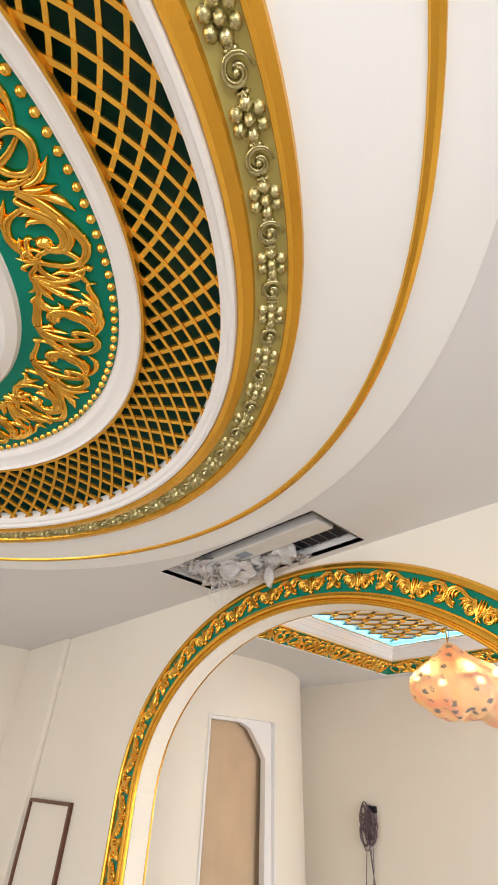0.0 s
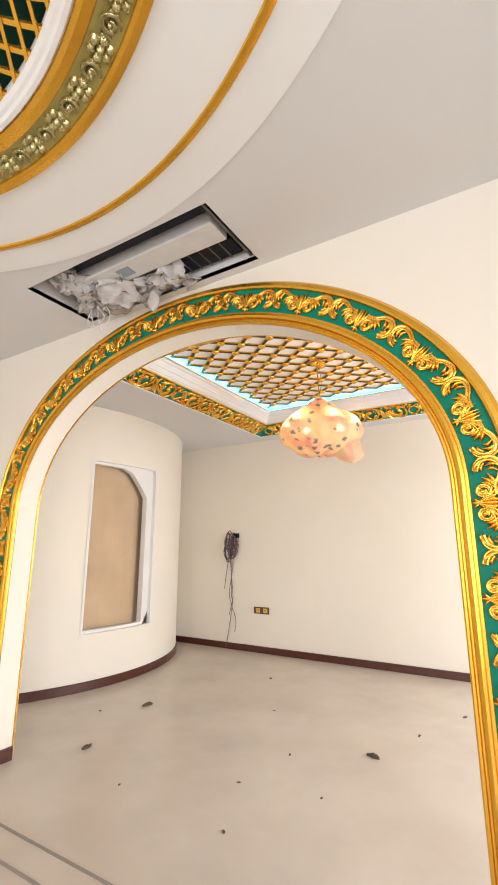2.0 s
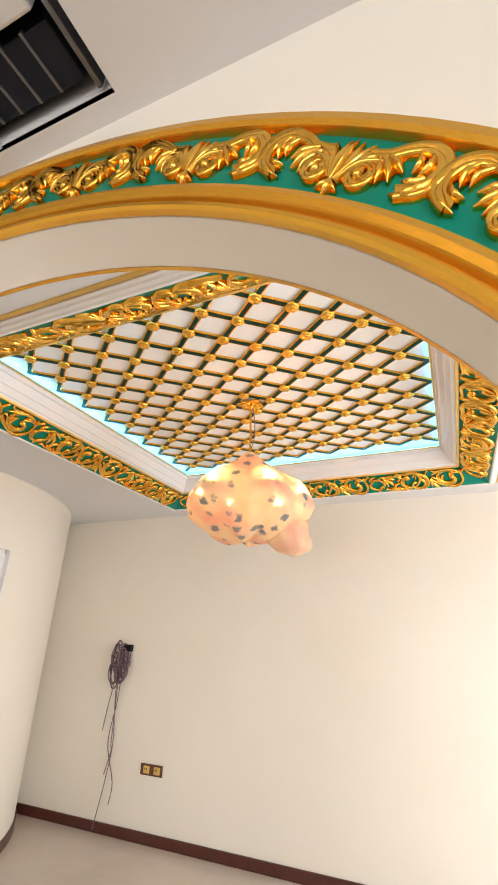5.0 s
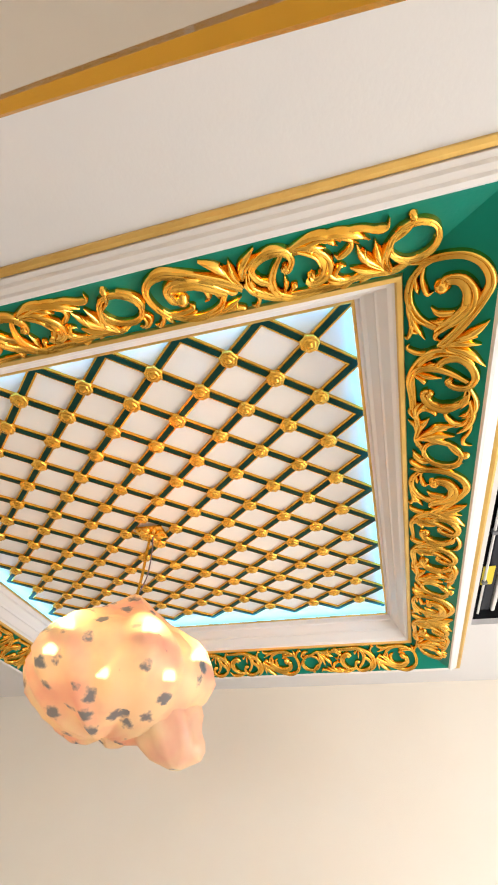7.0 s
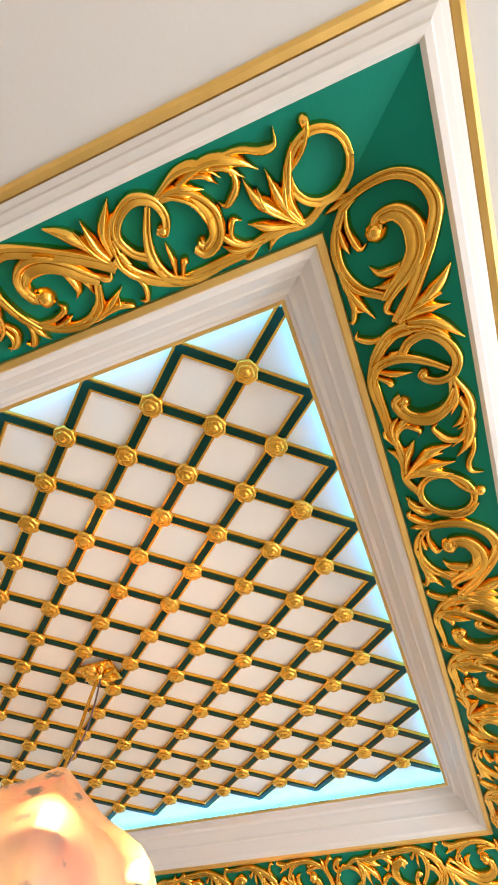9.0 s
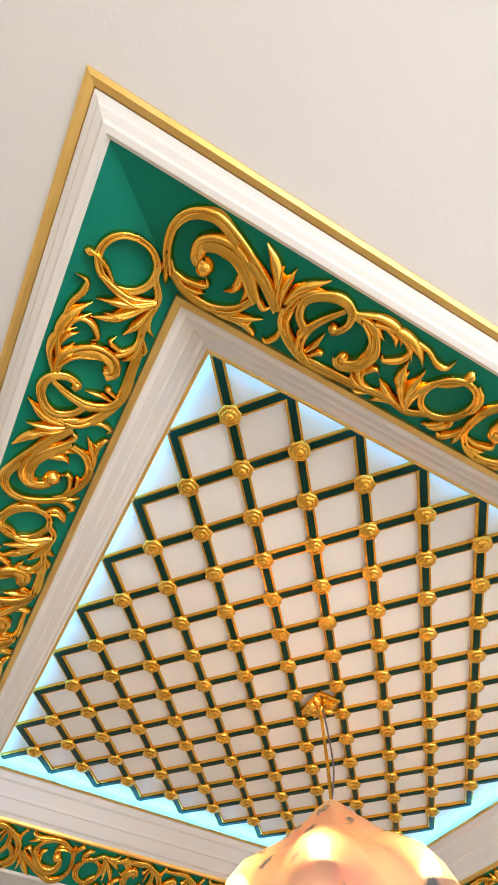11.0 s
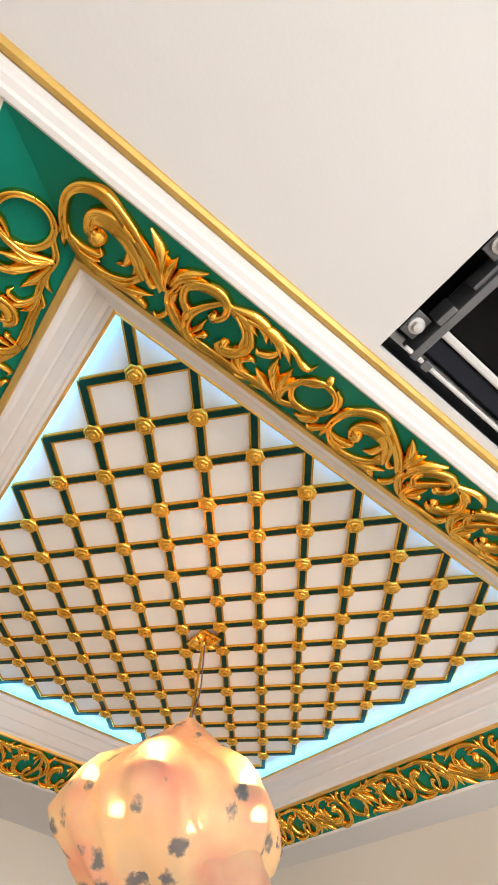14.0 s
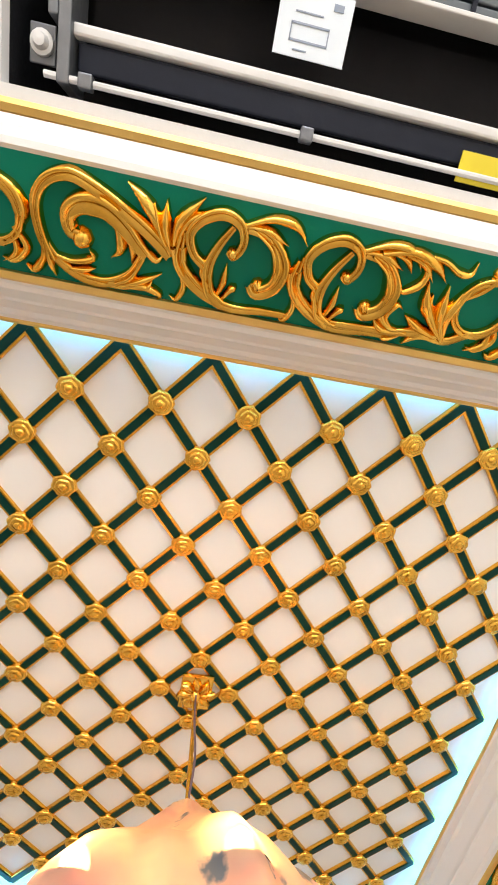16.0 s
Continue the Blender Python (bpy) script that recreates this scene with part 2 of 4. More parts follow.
def stroke(bm, pts, w, h, taper=(0.35, 1.0, 0.25), n=5, lift=0.0):
    """A carved ridge along a line in the plane: half-round with a crease, tapering."""
    line = smooth_line([(*p, 0.0) for p in pts], n)
    m = len(line)
    section = ((-1, 0.0), (-0.9, 0.62), (-0.5, 1.0), (-0.08, 0.50), (0.12, 0.52), (0.52, 0.92), (0.9, 0.5), (1, 0.0))
    loops = []
    for i, p in enumerate(line):
        t = (line[min(i + 1, m - 1)] - line[max(i - 1, 0)]).normalized()
        nrm = Vector((-t.y, t.x, 0))
        s = i / (m - 1)
        k = taper[0] + (taper[1] - taper[0]) * min(1, s * 2) if s < 0.5 else taper[1] + (taper[2] - taper[1]) * (s * 2 - 1)
        loops.append([p + nrm * (w * k * a) + Vector((0, 0, h * (0.4 + 0.6 * k) * c + lift * (1 if c else 0))) for a, c in section])
    skin(bm, loops, closed_u=False)


def bulb_dot(bm, x, y, r, h):
    top = bm.verts.new((x, y, h))
    rings = [[bm.verts.new((x + r * f * math.cos(k * math.tau / 8), y + r * f * math.sin(k * math.tau / 8), h * g)) for k in range(8)] for f, g in ((0.6, 0.8), (1, 0))]
    for k in range(8):
        j = (k + 1) % 8
        bm.faces.new((top, rings[0][k], rings[0][j]))
        bm.faces.new((rings[0][k], rings[1][k], rings[1][j], rings[0][j]))


def curl(cx, cy, r0, r1, a0, turns, n=10):
    """Points of a spiral, from radius r0 at angle a0."""
    return [(cx + (r0 + (r1 - r0) * k / n) * math.cos(radians(a0) + turns * math.tau * k / n), cy + (r0 + (r1 - r0) * k / n) * math.sin(radians(a0) + turns * math.tau * k / n)) for k in range(n + 1)]


def lobe_line(bm, pts, w, h, taper=(0.5, 1.0, 0.06), n=4):
    """One plump leaf lobe: a single rounded ridge that ends in a point."""
    line = smooth_line([(*p, 0.0) for p in pts], n)
    m = len(line)
    section = ((-1, 0.0), (-0.82, 0.5), (-0.35, 0.92), (0.1, 1.0), (0.6, 0.7), (0.9, 0.3), (1, 0.0))
    loops = []
    for i, p in enumerate(line):
        t = (line[min(i + 1, m - 1)] - line[max(i - 1, 0)]).normalized()
        nrm = Vector((-t.y, t.x, 0))
        s = i / (m - 1)
        k = taper[0] + (taper[1] - taper[0]) * min(1, s / 0.55) if s < 0.55 else taper[1] + (taper[2] - taper[1]) * ((s - 0.55) / 0.45) ** 1.5
        loops.append([p + nrm * (w * k * a) + Vector((0, 0, h * (0.45 + 0.55 * k) * c)) for a, c in section])
    skin(bm, loops, closed_u=False)


def fan(bm, x, y, angle, spread, length, count, w, h):
    """A small spray of pointed leaf lobes that bend away from the middle one."""
    for k in range(count):
        f = 2 * k / (count - 1) - 1
        a = radians(angle + f * spread / 2)
        ln = length * (1 - 0.3 * abs(f))
        pts = [(x, y)]
        for i in range(3):
            d = a + f * 0.45 * i
            pts.append((pts[-1][0] + ln / 3 * math.cos(d), pts[-1][1] + ln / 3 * math.sin(d)))
        lobe_line(bm, pts, w, h * (1.1 - 0.2 * abs(f)))


def scroll_unit(long, head=True, tail=True):
    """One repeat of the running acanthus scroll: lengths in metres, u along, v outward."""
    bm = bmesh.new()
    q = 0.00118
    end = 815 if long else 632
    W, Hh = 0.0155, 0.027

    def s(pts, w=1.0, h=1.0, taper=(0.35, 1.0, 0.25)):
        stroke(bm, [(x * q, y * q + 0.006) for x, y in pts], W * w, Hh * h, taper)

    def lobe(pts, w, h, taper):
        lobe_line(bm, [(x * q, y * q + 0.006) for x, y in pts], W * w, Hh * h, taper)

    # opening C-scroll with its inner curl
    s([(90, -55), (76, -17), (74, 26), (93, 58), (129, 72), (168, 60), (207, 40), (246, 16), (280, -10)], 0.78, 0.9, (0.8, 1, 1.15))
    s([(78, -21), (97, -51), (132, -72), (175, -75), (214, -55), (235, -22)], 0.72, 0.8, (0.6, 1, 0.8))
    s([(139, -8), (124, -4), (123, 22), (146, 39), (179, 38), (208, 18), (228, -5), (243, -19)], 1.25, 1.15, (0.55, 1.1, 0.6))
    bulb_dot(bm, (140) * q, -13 * q + 0.006, 0.0215, 0.028)
    lobe([(217, 13), (239, -10), (259, -23), (270, -10)], 0.62, 0.8, (0.5, 1, 0.06))
    lobe([(183, 31), (198, 10), (200, -19), (185, -33)], 0.8, 0.8, (0.5, 1, 0.06))
    lobe([(204, 20), (220, -9), (218, -36)], 0.7, 0.8, (0.5, 1, 0.06))
    lobe([(97, -46), (124, -50), (156, -40), (150, -27)], 0.6, 0.8, (0.5, 1, 0.06))
    lobe([(113, -63), (139, -61), (159, -56)], 0.5, 0.8, (0.5, 1, 0.06))
    lobe([(78, -21), (76, -53), (58, -76), (45, -70)], 0.7, 0.8, (0.5, 1, 0.06))
    lobe([(81, -25), (86, -56), (93, -81)], 0.6, 0.8, (0.5, 1, 0.06))
    lobe([(154, -77), (197, -78), (236, -70), (266, -79), (261, -88)], 0.62, 0.8, (0.5, 1, 0.06))
    lobe([(183, -77), (214, -62), (233, -33)], 0.55, 0.8, (0.5, 1, 0.06))
    lobe([(197, -76), (231, -64), (268, -43)], 0.65, 0.8, (0.5, 1, 0.06))
    lobe([(207, -76), (243, -71), (253, -57)], 0.5, 0.8, (0.5, 1, 0.06))
    # sprouting leaf
    lobe([(280, -12), (259, 30), (237, 58), (212, 78)], 0.95, 0.9, (0.5, 1, 0.06))
    lobe([(282, -6), (270, 28), (271, 68)], 0.8, 0.95, (0.5, 1, 0.06))
    lobe([(284, -1), (292, 41), (327, 79)], 0.85, 0.9, (0.5, 1, 0.06))
    lobe([(286, -7), (301, 38), (331, 64)], 0.6, 0.8, (0.5, 1, 0.06))
    lobe([(276, -3), (249, 40), (243, 60)], 0.6, 0.8, (0.5, 1, 0.06))
    lobe([(280, -8), (263, 22), (253, 59)], 0.5, 1.0, (0.5, 1, 0.06))
    # a leaf stroke beside the ring
    if head:
        lobe([(18, 55), (45, 36), (53, 4), (31, -33)], 0.75, 0.8, (0.5, 1, 0.06))
        lobe([(31, -27), (33, -54), (8, -73)], 0.6, 0.8, (0.5, 1, 0.06))
    # round loops with hanging drops
    for o in (0, 190) if long else (0,):
        s([(337 + o, -16), (317 + o, 0), (309 + o, 28), (327 + o, 52), (358 + o, 64), (385 + o, 54), (393 + o, 29), (381 + o, 7), (370 + o, 14)], 0.72, 1.0, (0.9, 1, 0.7))
        bulb_dot(bm, (379 + o) * q, 10 * q + 0.006, 0.013, 0.024)
        s([(292 + o, 5), (300 + o, -25), (325 + o, -51), (356 + o, -68), (391 + o, -78), (442 + o, -74), (494 + o, -73)], 0.85, 0.9, (1.3, 0.9, 0.45))
        lobe([(294 + o, 0), (300 + o, -34), (305 + o, -58), (294 + o, -81), (282 + o, -76)], 0.62, 0.8, (0.5, 1, 0.06))
        lobe([(296 + o, 23), (290 + o, -14), (314 + o, -50)], 0.6, 1.0, (0.5, 1, 0.06))
        lobe([(301 + o, 29), (301 + o, -12), (331 + o, -48)], 0.5, 1.05, (0.5, 1, 0.06))
        s([(375 + o, 49), (354 + o, 16), (342 + o, -20), (350 + o, -57), (373 + o, -74)], 0.8, 1.0, (0.5, 1, 0.9))
        lobe([(362 + o, -62), (370 + o, -37), (372 + o, -6)], 0.6, 0.8, (0.5, 1, 0.06))
        lobe([(372 + o, -65), (387 + o, -44), (393 + o, -51)], 0.6, 0.8, (0.5, 1, 0.06))
        lobe([(350 + o, -48), (335 + o, -33), (329 + o, -17)], 0.5, 0.8, (0.5, 1, 0.06))
        s([(393 + o, 50), (422 + o, 48), (447 + o, 30), (461 + o, 3), (453 + o, -27), (428 + o, -41), (416 + o, -28)], 1.1, 1.1, (0.4, 1.1, 0.9))
        bulb_dot(bm, (428 + o) * q, -33 * q + 0.006, 0.016, 0.024)
        lobe([(407 + o, 51), (438 + o, 31), (449 + o, 2), (445 + o, -21)], 0.5, 1.2, (0.5, 1, 0.06))
        lobe([(389 + o, 53), (432 + o, 70), (471 + o, 66), (492 + o, 43)], 0.68, 0.8, (0.5, 1, 0.06))
        lobe([(402 + o, 54), (432 + o, 52), (463 + o, 38)], 0.6, 0.8, (0.5, 1, 0.06))
        lobe([(407 + o, 53), (431 + o, 44), (445 + o, 33)], 0.5, 0.8, (0.5, 1, 0.06))
    e = end - 815
    # closing leaf, stem and ring
    lobe([(611 + e, 56), (659 + e, 67), (703 + e, 55), (731 + e, 33)], 0.85, 0.95, (0.5, 1, 0.06))
    lobe([(659 + e, 61), (691 + e, 47), (692 + e, 24), (669 + e, 6), (659 + e, 15)], 0.7, 0.8, (0.5, 1, 0.06))
    lobe([(669 + e, 67), (713 + e, 64), (742 + e, 52), (762 + e, 53), (766 + e, 72)], 0.6, 0.8, (0.5, 1, 0.06))
    lobe([(650 + e, 61), (684 + e, 53), (710 + e, 29)], 0.6, 0.8, (0.5, 1, 0.06))
    lobe([(630 + e, 60), (655 + e, 53), (669 + e, 36)], 0.5, 0.8, (0.5, 1, 0.06))
    s([(552 + e, -70), (611 + e, -68), (669 + e, -65), (727 + e, -57), (778 + e, -62), (811 + e, -44), (832 + e, -42)], 0.62, 0.8, (0.6, 1, 0.8))
    lobe([(772 + e, -62), (735 + e, -26), (714 + e, -3), (704 + e, 30)], 1.0, 1.0, (0.5, 1, 0.06))
    lobe([(772 + e, -60), (749 + e, -19), (739 + e, 31)], 0.9, 1.05, (0.5, 1, 0.06))
    lobe([(772 + e, -58), (762 + e, -12), (784 + e, 47)], 0.9, 1.0, (0.5, 1, 0.06))
    lobe([(770 + e, -60), (753 + e, -28), (766 + e, 24)], 0.6, 1.1, (0.5, 1, 0.06))
    lobe([(762 + e, -60), (720 + e, -47), (689 + e, -30)], 0.8, 0.9, (0.5, 1, 0.06))
    lobe([(757 + e, -63), (723 + e, -65), (706 + e, -83)], 0.6, 0.8, (0.5, 1, 0.06))
    lobe([(759 + e, -53), (724 + e, -19), (720 + e, 13)], 0.6, 1.05, (0.5, 1, 0.06))
    lobe([(708 + e, -63), (669 + e, -56), (646 + e, -34), (648 + e, -15)], 0.7, 0.8, (0.5, 1, 0.06))
    lobe([(703 + e, -62), (659 + e, -63), (638 + e, -47)], 0.65, 0.8, (0.5, 1, 0.06))
    lobe([(684 + e, -63), (659 + e, -40), (669 + e, -16), (683 + e, -22)], 0.55, 0.8, (0.5, 1, 0.06))
    lobe([(698 + e, -65), (675 + e, -78), (659 + e, -75)], 0.5, 0.8, (0.5, 1, 0.06))
    lobe([(766 + e, 9), (797 + e, 33), (811 + e, 62), (803 + e, 66)], 0.6, 0.8, (0.5, 1, 0.06))
    bulb_dot(bm, (808 + e) * q, 62 * q + 0.006, 0.011, 0.02)
    if tail:
        lobe([(848 + e, -15), (864 + e, -43), (842 + e, -67), (823 + e, -65)], 0.65, 0.8, (0.5, 1, 0.06))
    ring = [(815 + e + 46 * math.cos(a * math.tau / 14), 4 + 46 * math.sin(a * math.tau / 14)) for a in range(15)]
    s(ring, 0.55, 0.8, (1, 1, 1))
    return bm


def shell_unit():
    """The double-scroll shell that runs round the arch, 0.36 m long, u along, v outward."""
    bm = bmesh.new()
    for s in (-1, 1):
        def q(pts, w, h, taper=(0.35, 1.0, 0.25)):
            stroke(bm, [(s * x, y) for x, y in pts], w, h, taper)

        def leaf(pts, w, h):
            lobe_line(bm, [(s * x, y) for x, y in pts], w, h)

        # outer C-scroll with its broad turned end
        q([(0.028, 0.022), (0.070, 0.024), (0.104, 0.040), (0.138, 0.044), (0.164, 0.026), (0.170, -0.006), (0.154, -0.034), (0.122, -0.046)], 0.0155, 0.020, (0.7, 0.95, 0.9))
        leaf([(0.166, 0.0), (0.158, -0.028), (0.136, -0.046), (0.112, -0.050)], 0.012, 0.022)
        leaf([(0.152, -0.012), (0.136, -0.024), (0.118, -0.022)], 0.010, 0.020)
        leaf([(0.142, 0.034), (0.148, 0.012), (0.138, -0.012)], 0.0095, 0.021)
        leaf([(0.120, 0.034), (0.130, 0.014), (0.126, -0.006)], 0.0085, 0.021)
        # hanging leaf between the scroll and the shell
        leaf([(0.064, 0.024), (0.090, 0.012), (0.112, -0.006)], 0.011, 0.020)
        leaf([(0.060, 0.020), (0.082, 0.002), (0.098, -0.028)], 0.011, 0.021)
        leaf([(0.056, 0.016), (0.072, -0.006), (0.078, -0.034)], 0.010, 0.020)
        # volute beside the middle
        q(curl(0.042, -0.026, 0.027, 0.009, 110, -1.15), 0.0095, 0.021, (0.7, 1.0, 0.7))
        bulb_dot(bm, s * 0.042, -0.027, 0.013, 0.024)
        # flutes of the shell
        for k in range(4):
            a = 0.10 + 0.27 * k
            leaf([(0.002 + 0.002 * k, -0.040), (0.010 + 0.030 * math.sin(a), -0.005), (0.004 + 0.092 * math.sin(a) * (0.9 + 0.1 * k), -0.040 + 0.086 * math.cos(a))], 0.0095, 0.020 + 0.002 * (k % 2))
        leaf([(0.002, -0.036), (0.010, -0.052), (0.022, -0.060)], 0.007, 0.018)
    lobe_line(bm, [(0.0, -0.03), (0.0, -0.052), (0.0, -0.072)], 0.010, 0.020)
    lobe_line(bm, [(0.0, -0.045), (0.0, 0.0), (0.0, 0.046)], 0.0085, 0.024)
    return bm


def rose(r=0.036):
    """A small carved rose boss, facing down: soft rim, cup and a spiral of petals."""
    bm = bmesh.new()
    prof = ((1.0, 0.0), (1.0, -0.007), (0.90, -0.013), (0.74, -0.015), (0.68, -0.012), (0.62, -0.018), (0.44, -0.022), (0.38, -0.018), (0.30, -0.025), (0.08, -0.027))
    loops = []
    for i, (f, z) in enumerate(prof):
        amp, ph, c = (0.055, 0.0, 7) if i < 4 else (0.07, 0.6, 5) if i < 7 else (0.10, 1.2, 3)
        loops.append([(r * f * (1 + amp * math.cos(c * (a + ph))) * math.cos(a), r * f * (1 + amp * math.cos(c * (a + ph))) * math.sin(a), z) for a in [-k * math.tau / 28 for k in range(28)]])
    rows = skin(bm, loops)
    bm.faces.new(rows[-1])
    return bm


def petal_flower(r=0.05):
    """Flower boss of the dome's garland."""
    bm = bmesh.new()
    for k in range(6):
        a = k * math.tau / 6
        bulb_dot(bm, 0.62 * r * math.cos(a), 0.62 * r * math.sin(a), r * 0.36, 0.020)
    bulb_dot(bm, 0, 0, r * 0.32, 0.028)
    return bm


def garland_curl(r=0.04):
    bm = bmesh.new()
    stroke(bm, curl(0, 0, r, r * 0.25, 90, 1.3), 0.008, 0.018, (0.6, 1, 0.8))
    bulb_dot(bm, 0, 0, r * 0.3, 0.022)
    for s in (-1, 1):
        fan(bm, s * r * 0.9, 0.0, 90 - s * 90, 110, r * 0.75, 4, 0.007, 0.014)
    return bm


def plane_pose(origin, u, v):
    """A pose whose x runs along u and y along v, z out of the surface."""
    u, v = Vector(u).normalized(), Vector(v).normalized()
    w = u.cross(v)
    return Matrix.Translation(origin) @ Matrix((u, v, w)).transposed().to_4x4()


# ---- setting: floor, walls, ceilings ----
CE = 2.945           # ceiling
FRONT, BACK = -1.005, -0.85   # faces of the arched wall
AX, AA, AB, AZ = -1.115, 1.465, 1.030, 1.64   # arch: middle, half width, rise, springing
YB = 2.75            # back wall
CCX, CCY, CR = -5.52, 0.90, 2.2   # curved wall: axis and radius
DX0, DY0 = -0.98, -3.85      # axis of the hall's dome

setting("floor", boxed(-5.6, 3.4, -8.2, 3.05, -0.12, 0.0), FLOOR, "dusty cream stone floor with scuffs and stains", "floor")


def arch_z(x):
    u = (x - AX) / AA
    return AZ + AB * math.sqrt(max(0.0, 1 - u * u))


def arch_wall():
    bm = bmesh.new()
    x0, x1, top = AX - AA, AX + AA, 3.35
    box(bm, -5.3, x0, FRONT, BACK, 0, top)
    box(bm, x1, 3.1, FRONT, BACK, 0, top)
    n = 64
    xs = [AX - AA * math.cos(math.pi * k / n) for k in range(n + 1)]
    loops = [[(x, FRONT, top), (x, FRONT, arch_z(x)), (x, BACK, arch_z(x)), (x, BACK, top)] for x in xs]
    skin(bm, loops, closed_u=True)
    return bm


setting("wall_arch", arch_wall(), CREAM, "cream painted wall pierced by a wide elliptical arch", "wall")


def wall_with_opening_x(x0, x1, y0, y1, oy0, oy1, oz0, oz1, top):
    bm = bmesh.new()
    box(bm, x0, x1, y0, oy0, 0, top)
    box(bm, x0, x1, oy1, y1, 0, top)
    box(bm, x0, x1, oy0, oy1, 0, oz0)
    box(bm, x0, x1, oy0, oy1, oz1, top)
    return bm


setting("wall_back", boxed(-4.75, 3.2, YB, YB + 0.2, 0, 3.35), CREAM, "plain cream painted wall", "wall")
setting("wall_east", wall_with_opening_x(3.0, 3.2, BACK, YB, -0.65, 2.45, 0.35, 2.35, 3.35), CREAM, "cream wall with a wide window opening", "wall")
# opening made up to go with the hall's east fill lamp
setting("wall_hall_east", wall_with_opening_x(2.6, 2.8, -8.0, FRONT, -6.3, -2.9, 0.35, 2.55, 3.6), CREAM, "cream hall wall with an opening added for fill light", "wall")
setting("wall_hall_west", boxed(-5.4, -5.2, -8.0, FRONT, 0, 3.6), CREAM, "plain cream hall wall", "wall")


def wall_rear():
    bm = bmesh.new()
    box(bm, -5.4, -3.2, -8.2, -8.0, 0, 3.6)
    box(bm, 1.2, 2.8, -8.2, -8.0, 0, 3.6)
    box(bm, -3.2, 1.2, -8.2, -8.0, 0, 0.35)
    box(bm, -3.2, 1.2, -8.2, -8.0, 2.55, 3.6)
    return bm


# opening made up to go with the hall's south fill lamp
setting("wall_hall_south", wall_rear(), CREAM, "cream hall wall with an opening added for fill light", "wall")

# curved wall with its niche
N_A0, N_A1, N_Z0, N_Z1 = -15.2, 8.8, 0.53, 2.33
def curved_wall():
    bm = bmesh.new()
    a0, a1 = math.degrees(math.asin((BACK - CCY) / CR)), math.degrees(math.asin((YB - CCY) / CR))
    angs = [a0 + (N_A0 - a0) * k / 10 for k in range(11)] + [N_A0 + (N_A1 - N_A0) * k / 12 for k in range(1, 13)] + [N_A1 + (a1 - N_A1) * k / 18 for k in range(1, 19)]
    zs = [0, N_Z0, N_Z1, 3.35]

    def P(a, z, r=CR):
        return bm.verts.new((CCX + r * math.cos(radians(a)), CCY + r * math.sin(radians(a)), z))
    grid = [[P(a, z) for z in zs] for a in angs]
    for i in range(len(angs) - 1):
        for j in range(3):
            if j == 1 and N_A0 - 0.01 <= angs[i] and angs[i + 1] <= N_A1 + 0.01:
                continue
            bm.faces.new((grid[i][j], grid[i + 1][j], grid[i + 1][j + 1], grid[i][j + 1]))
    return bm


setting("wall_curved", curved_wall(), CREAM, "smooth convex cream plaster wall with a niche", "wall", smooth=True)

niche = thing("niche", "tall clipped-corner wall niche with a rough white plaster lining", "niche", kind="structure")


def cyl_pt(a, z, r):
    return (CCX + r * math.cos(radians(a)), CCY + r * math.sin(radians(a)), z)


def niche_lining():
    """Reveal running back from the wall face, stepped in at the top corner."""
    bm = bmesh.new()
    outer = [(N_A0, N_Z0), (N_A1, N_Z0), (N_A1, N_Z1), (N_A0, N_Z1)]
    path = []
    for (a, z), (b, y) in zip(outer, outer[1:] + outer[:1]):
        path += [(a + (b - a) * k / 8, z + (y - z) * k / 8) for k in range(8)]
    skin(bm, [[cyl_pt(a, z, CR + 0.004) for a, z in path], [cyl_pt(a, z, CR - 0.035) for a, z in path]])
    return bm


def niche_face(poly_in, depth_out, depth_in):
    """Flat plaster face set back, with the clipped opening in it."""
    bm = bmesh.new()
    m = len(poly_in)
    outer = []
    ca, cz = (N_A0 + N_A1) / 2 - 2, (N_Z0 + N_Z1) / 2 - 0.1
    for a, z in poly_in:
        da, dz = a - ca, z - cz
        k = min((N_A1 - ca) / da if da > 0 else (N_A0 - ca) / da if da < 0 else 9e9, (N_Z1 - cz) / dz if dz > 0 else (N_Z0 - cz) / dz if dz < 0 else 9e9)
        outer.append((ca + da * k, cz + dz * k))
    skin(bm, [[cyl_pt(a, z, CR - depth_out) for a, z in outer], [cyl_pt(a, z, CR - depth_out) for a, z in poly_in], [cyl_pt(a, z, CR - depth_in) for a, z in poly_in]])
    return bm


def niche_poly():
    pts = [(-14.6, 0.56), (5.9, 0.56), (5.9, 1.98), (3.0, 2.10), (-1.0, 2.25), (-4.5, 2.295), (-14.6, 2.30)]
    out = []
    for (a, z), (b, y) in zip(pts, pts[1:] + pts[:1]):
        out += [(a + (b - a) * k / 6, z + (y - z) * k / 6) for k in range(6)]
    # corners of the outer frame need points of their own
    return out


part("reveal", niche_lining(), WHITE, niche)
part("plaster_face", niche_face(niche_poly(), 0.034, 0.10), WHITE, niche)
bm = bmesh.new()
skin(bm, [[cyl_pt(a, z, CR - 0.17) for a in [-24 + 4 * k for k in range(11)]] for z in (0.3, 2.6)], closed_u=False)
part("back_panel", bm, NICHE, niche, "tan plaster back of the niche")
bm = bmesh.new()
for z0 in (0.3, 2.6):
    skin(bm, [[cyl_pt(a, z0, r) for a in [-24 + 4 * k for k in range(11)]] for r in (CR - 0.17, CR - 0.06)], closed_u=False)
for a0 in (-24, 16):
    skin(bm, [[cyl_pt(a0, z, r) for z in (0.3, 2.6)] for r in (CR - 0.17, CR - 0.06)], closed_u=False)
part("inner_side", bm, NICHE, niche)
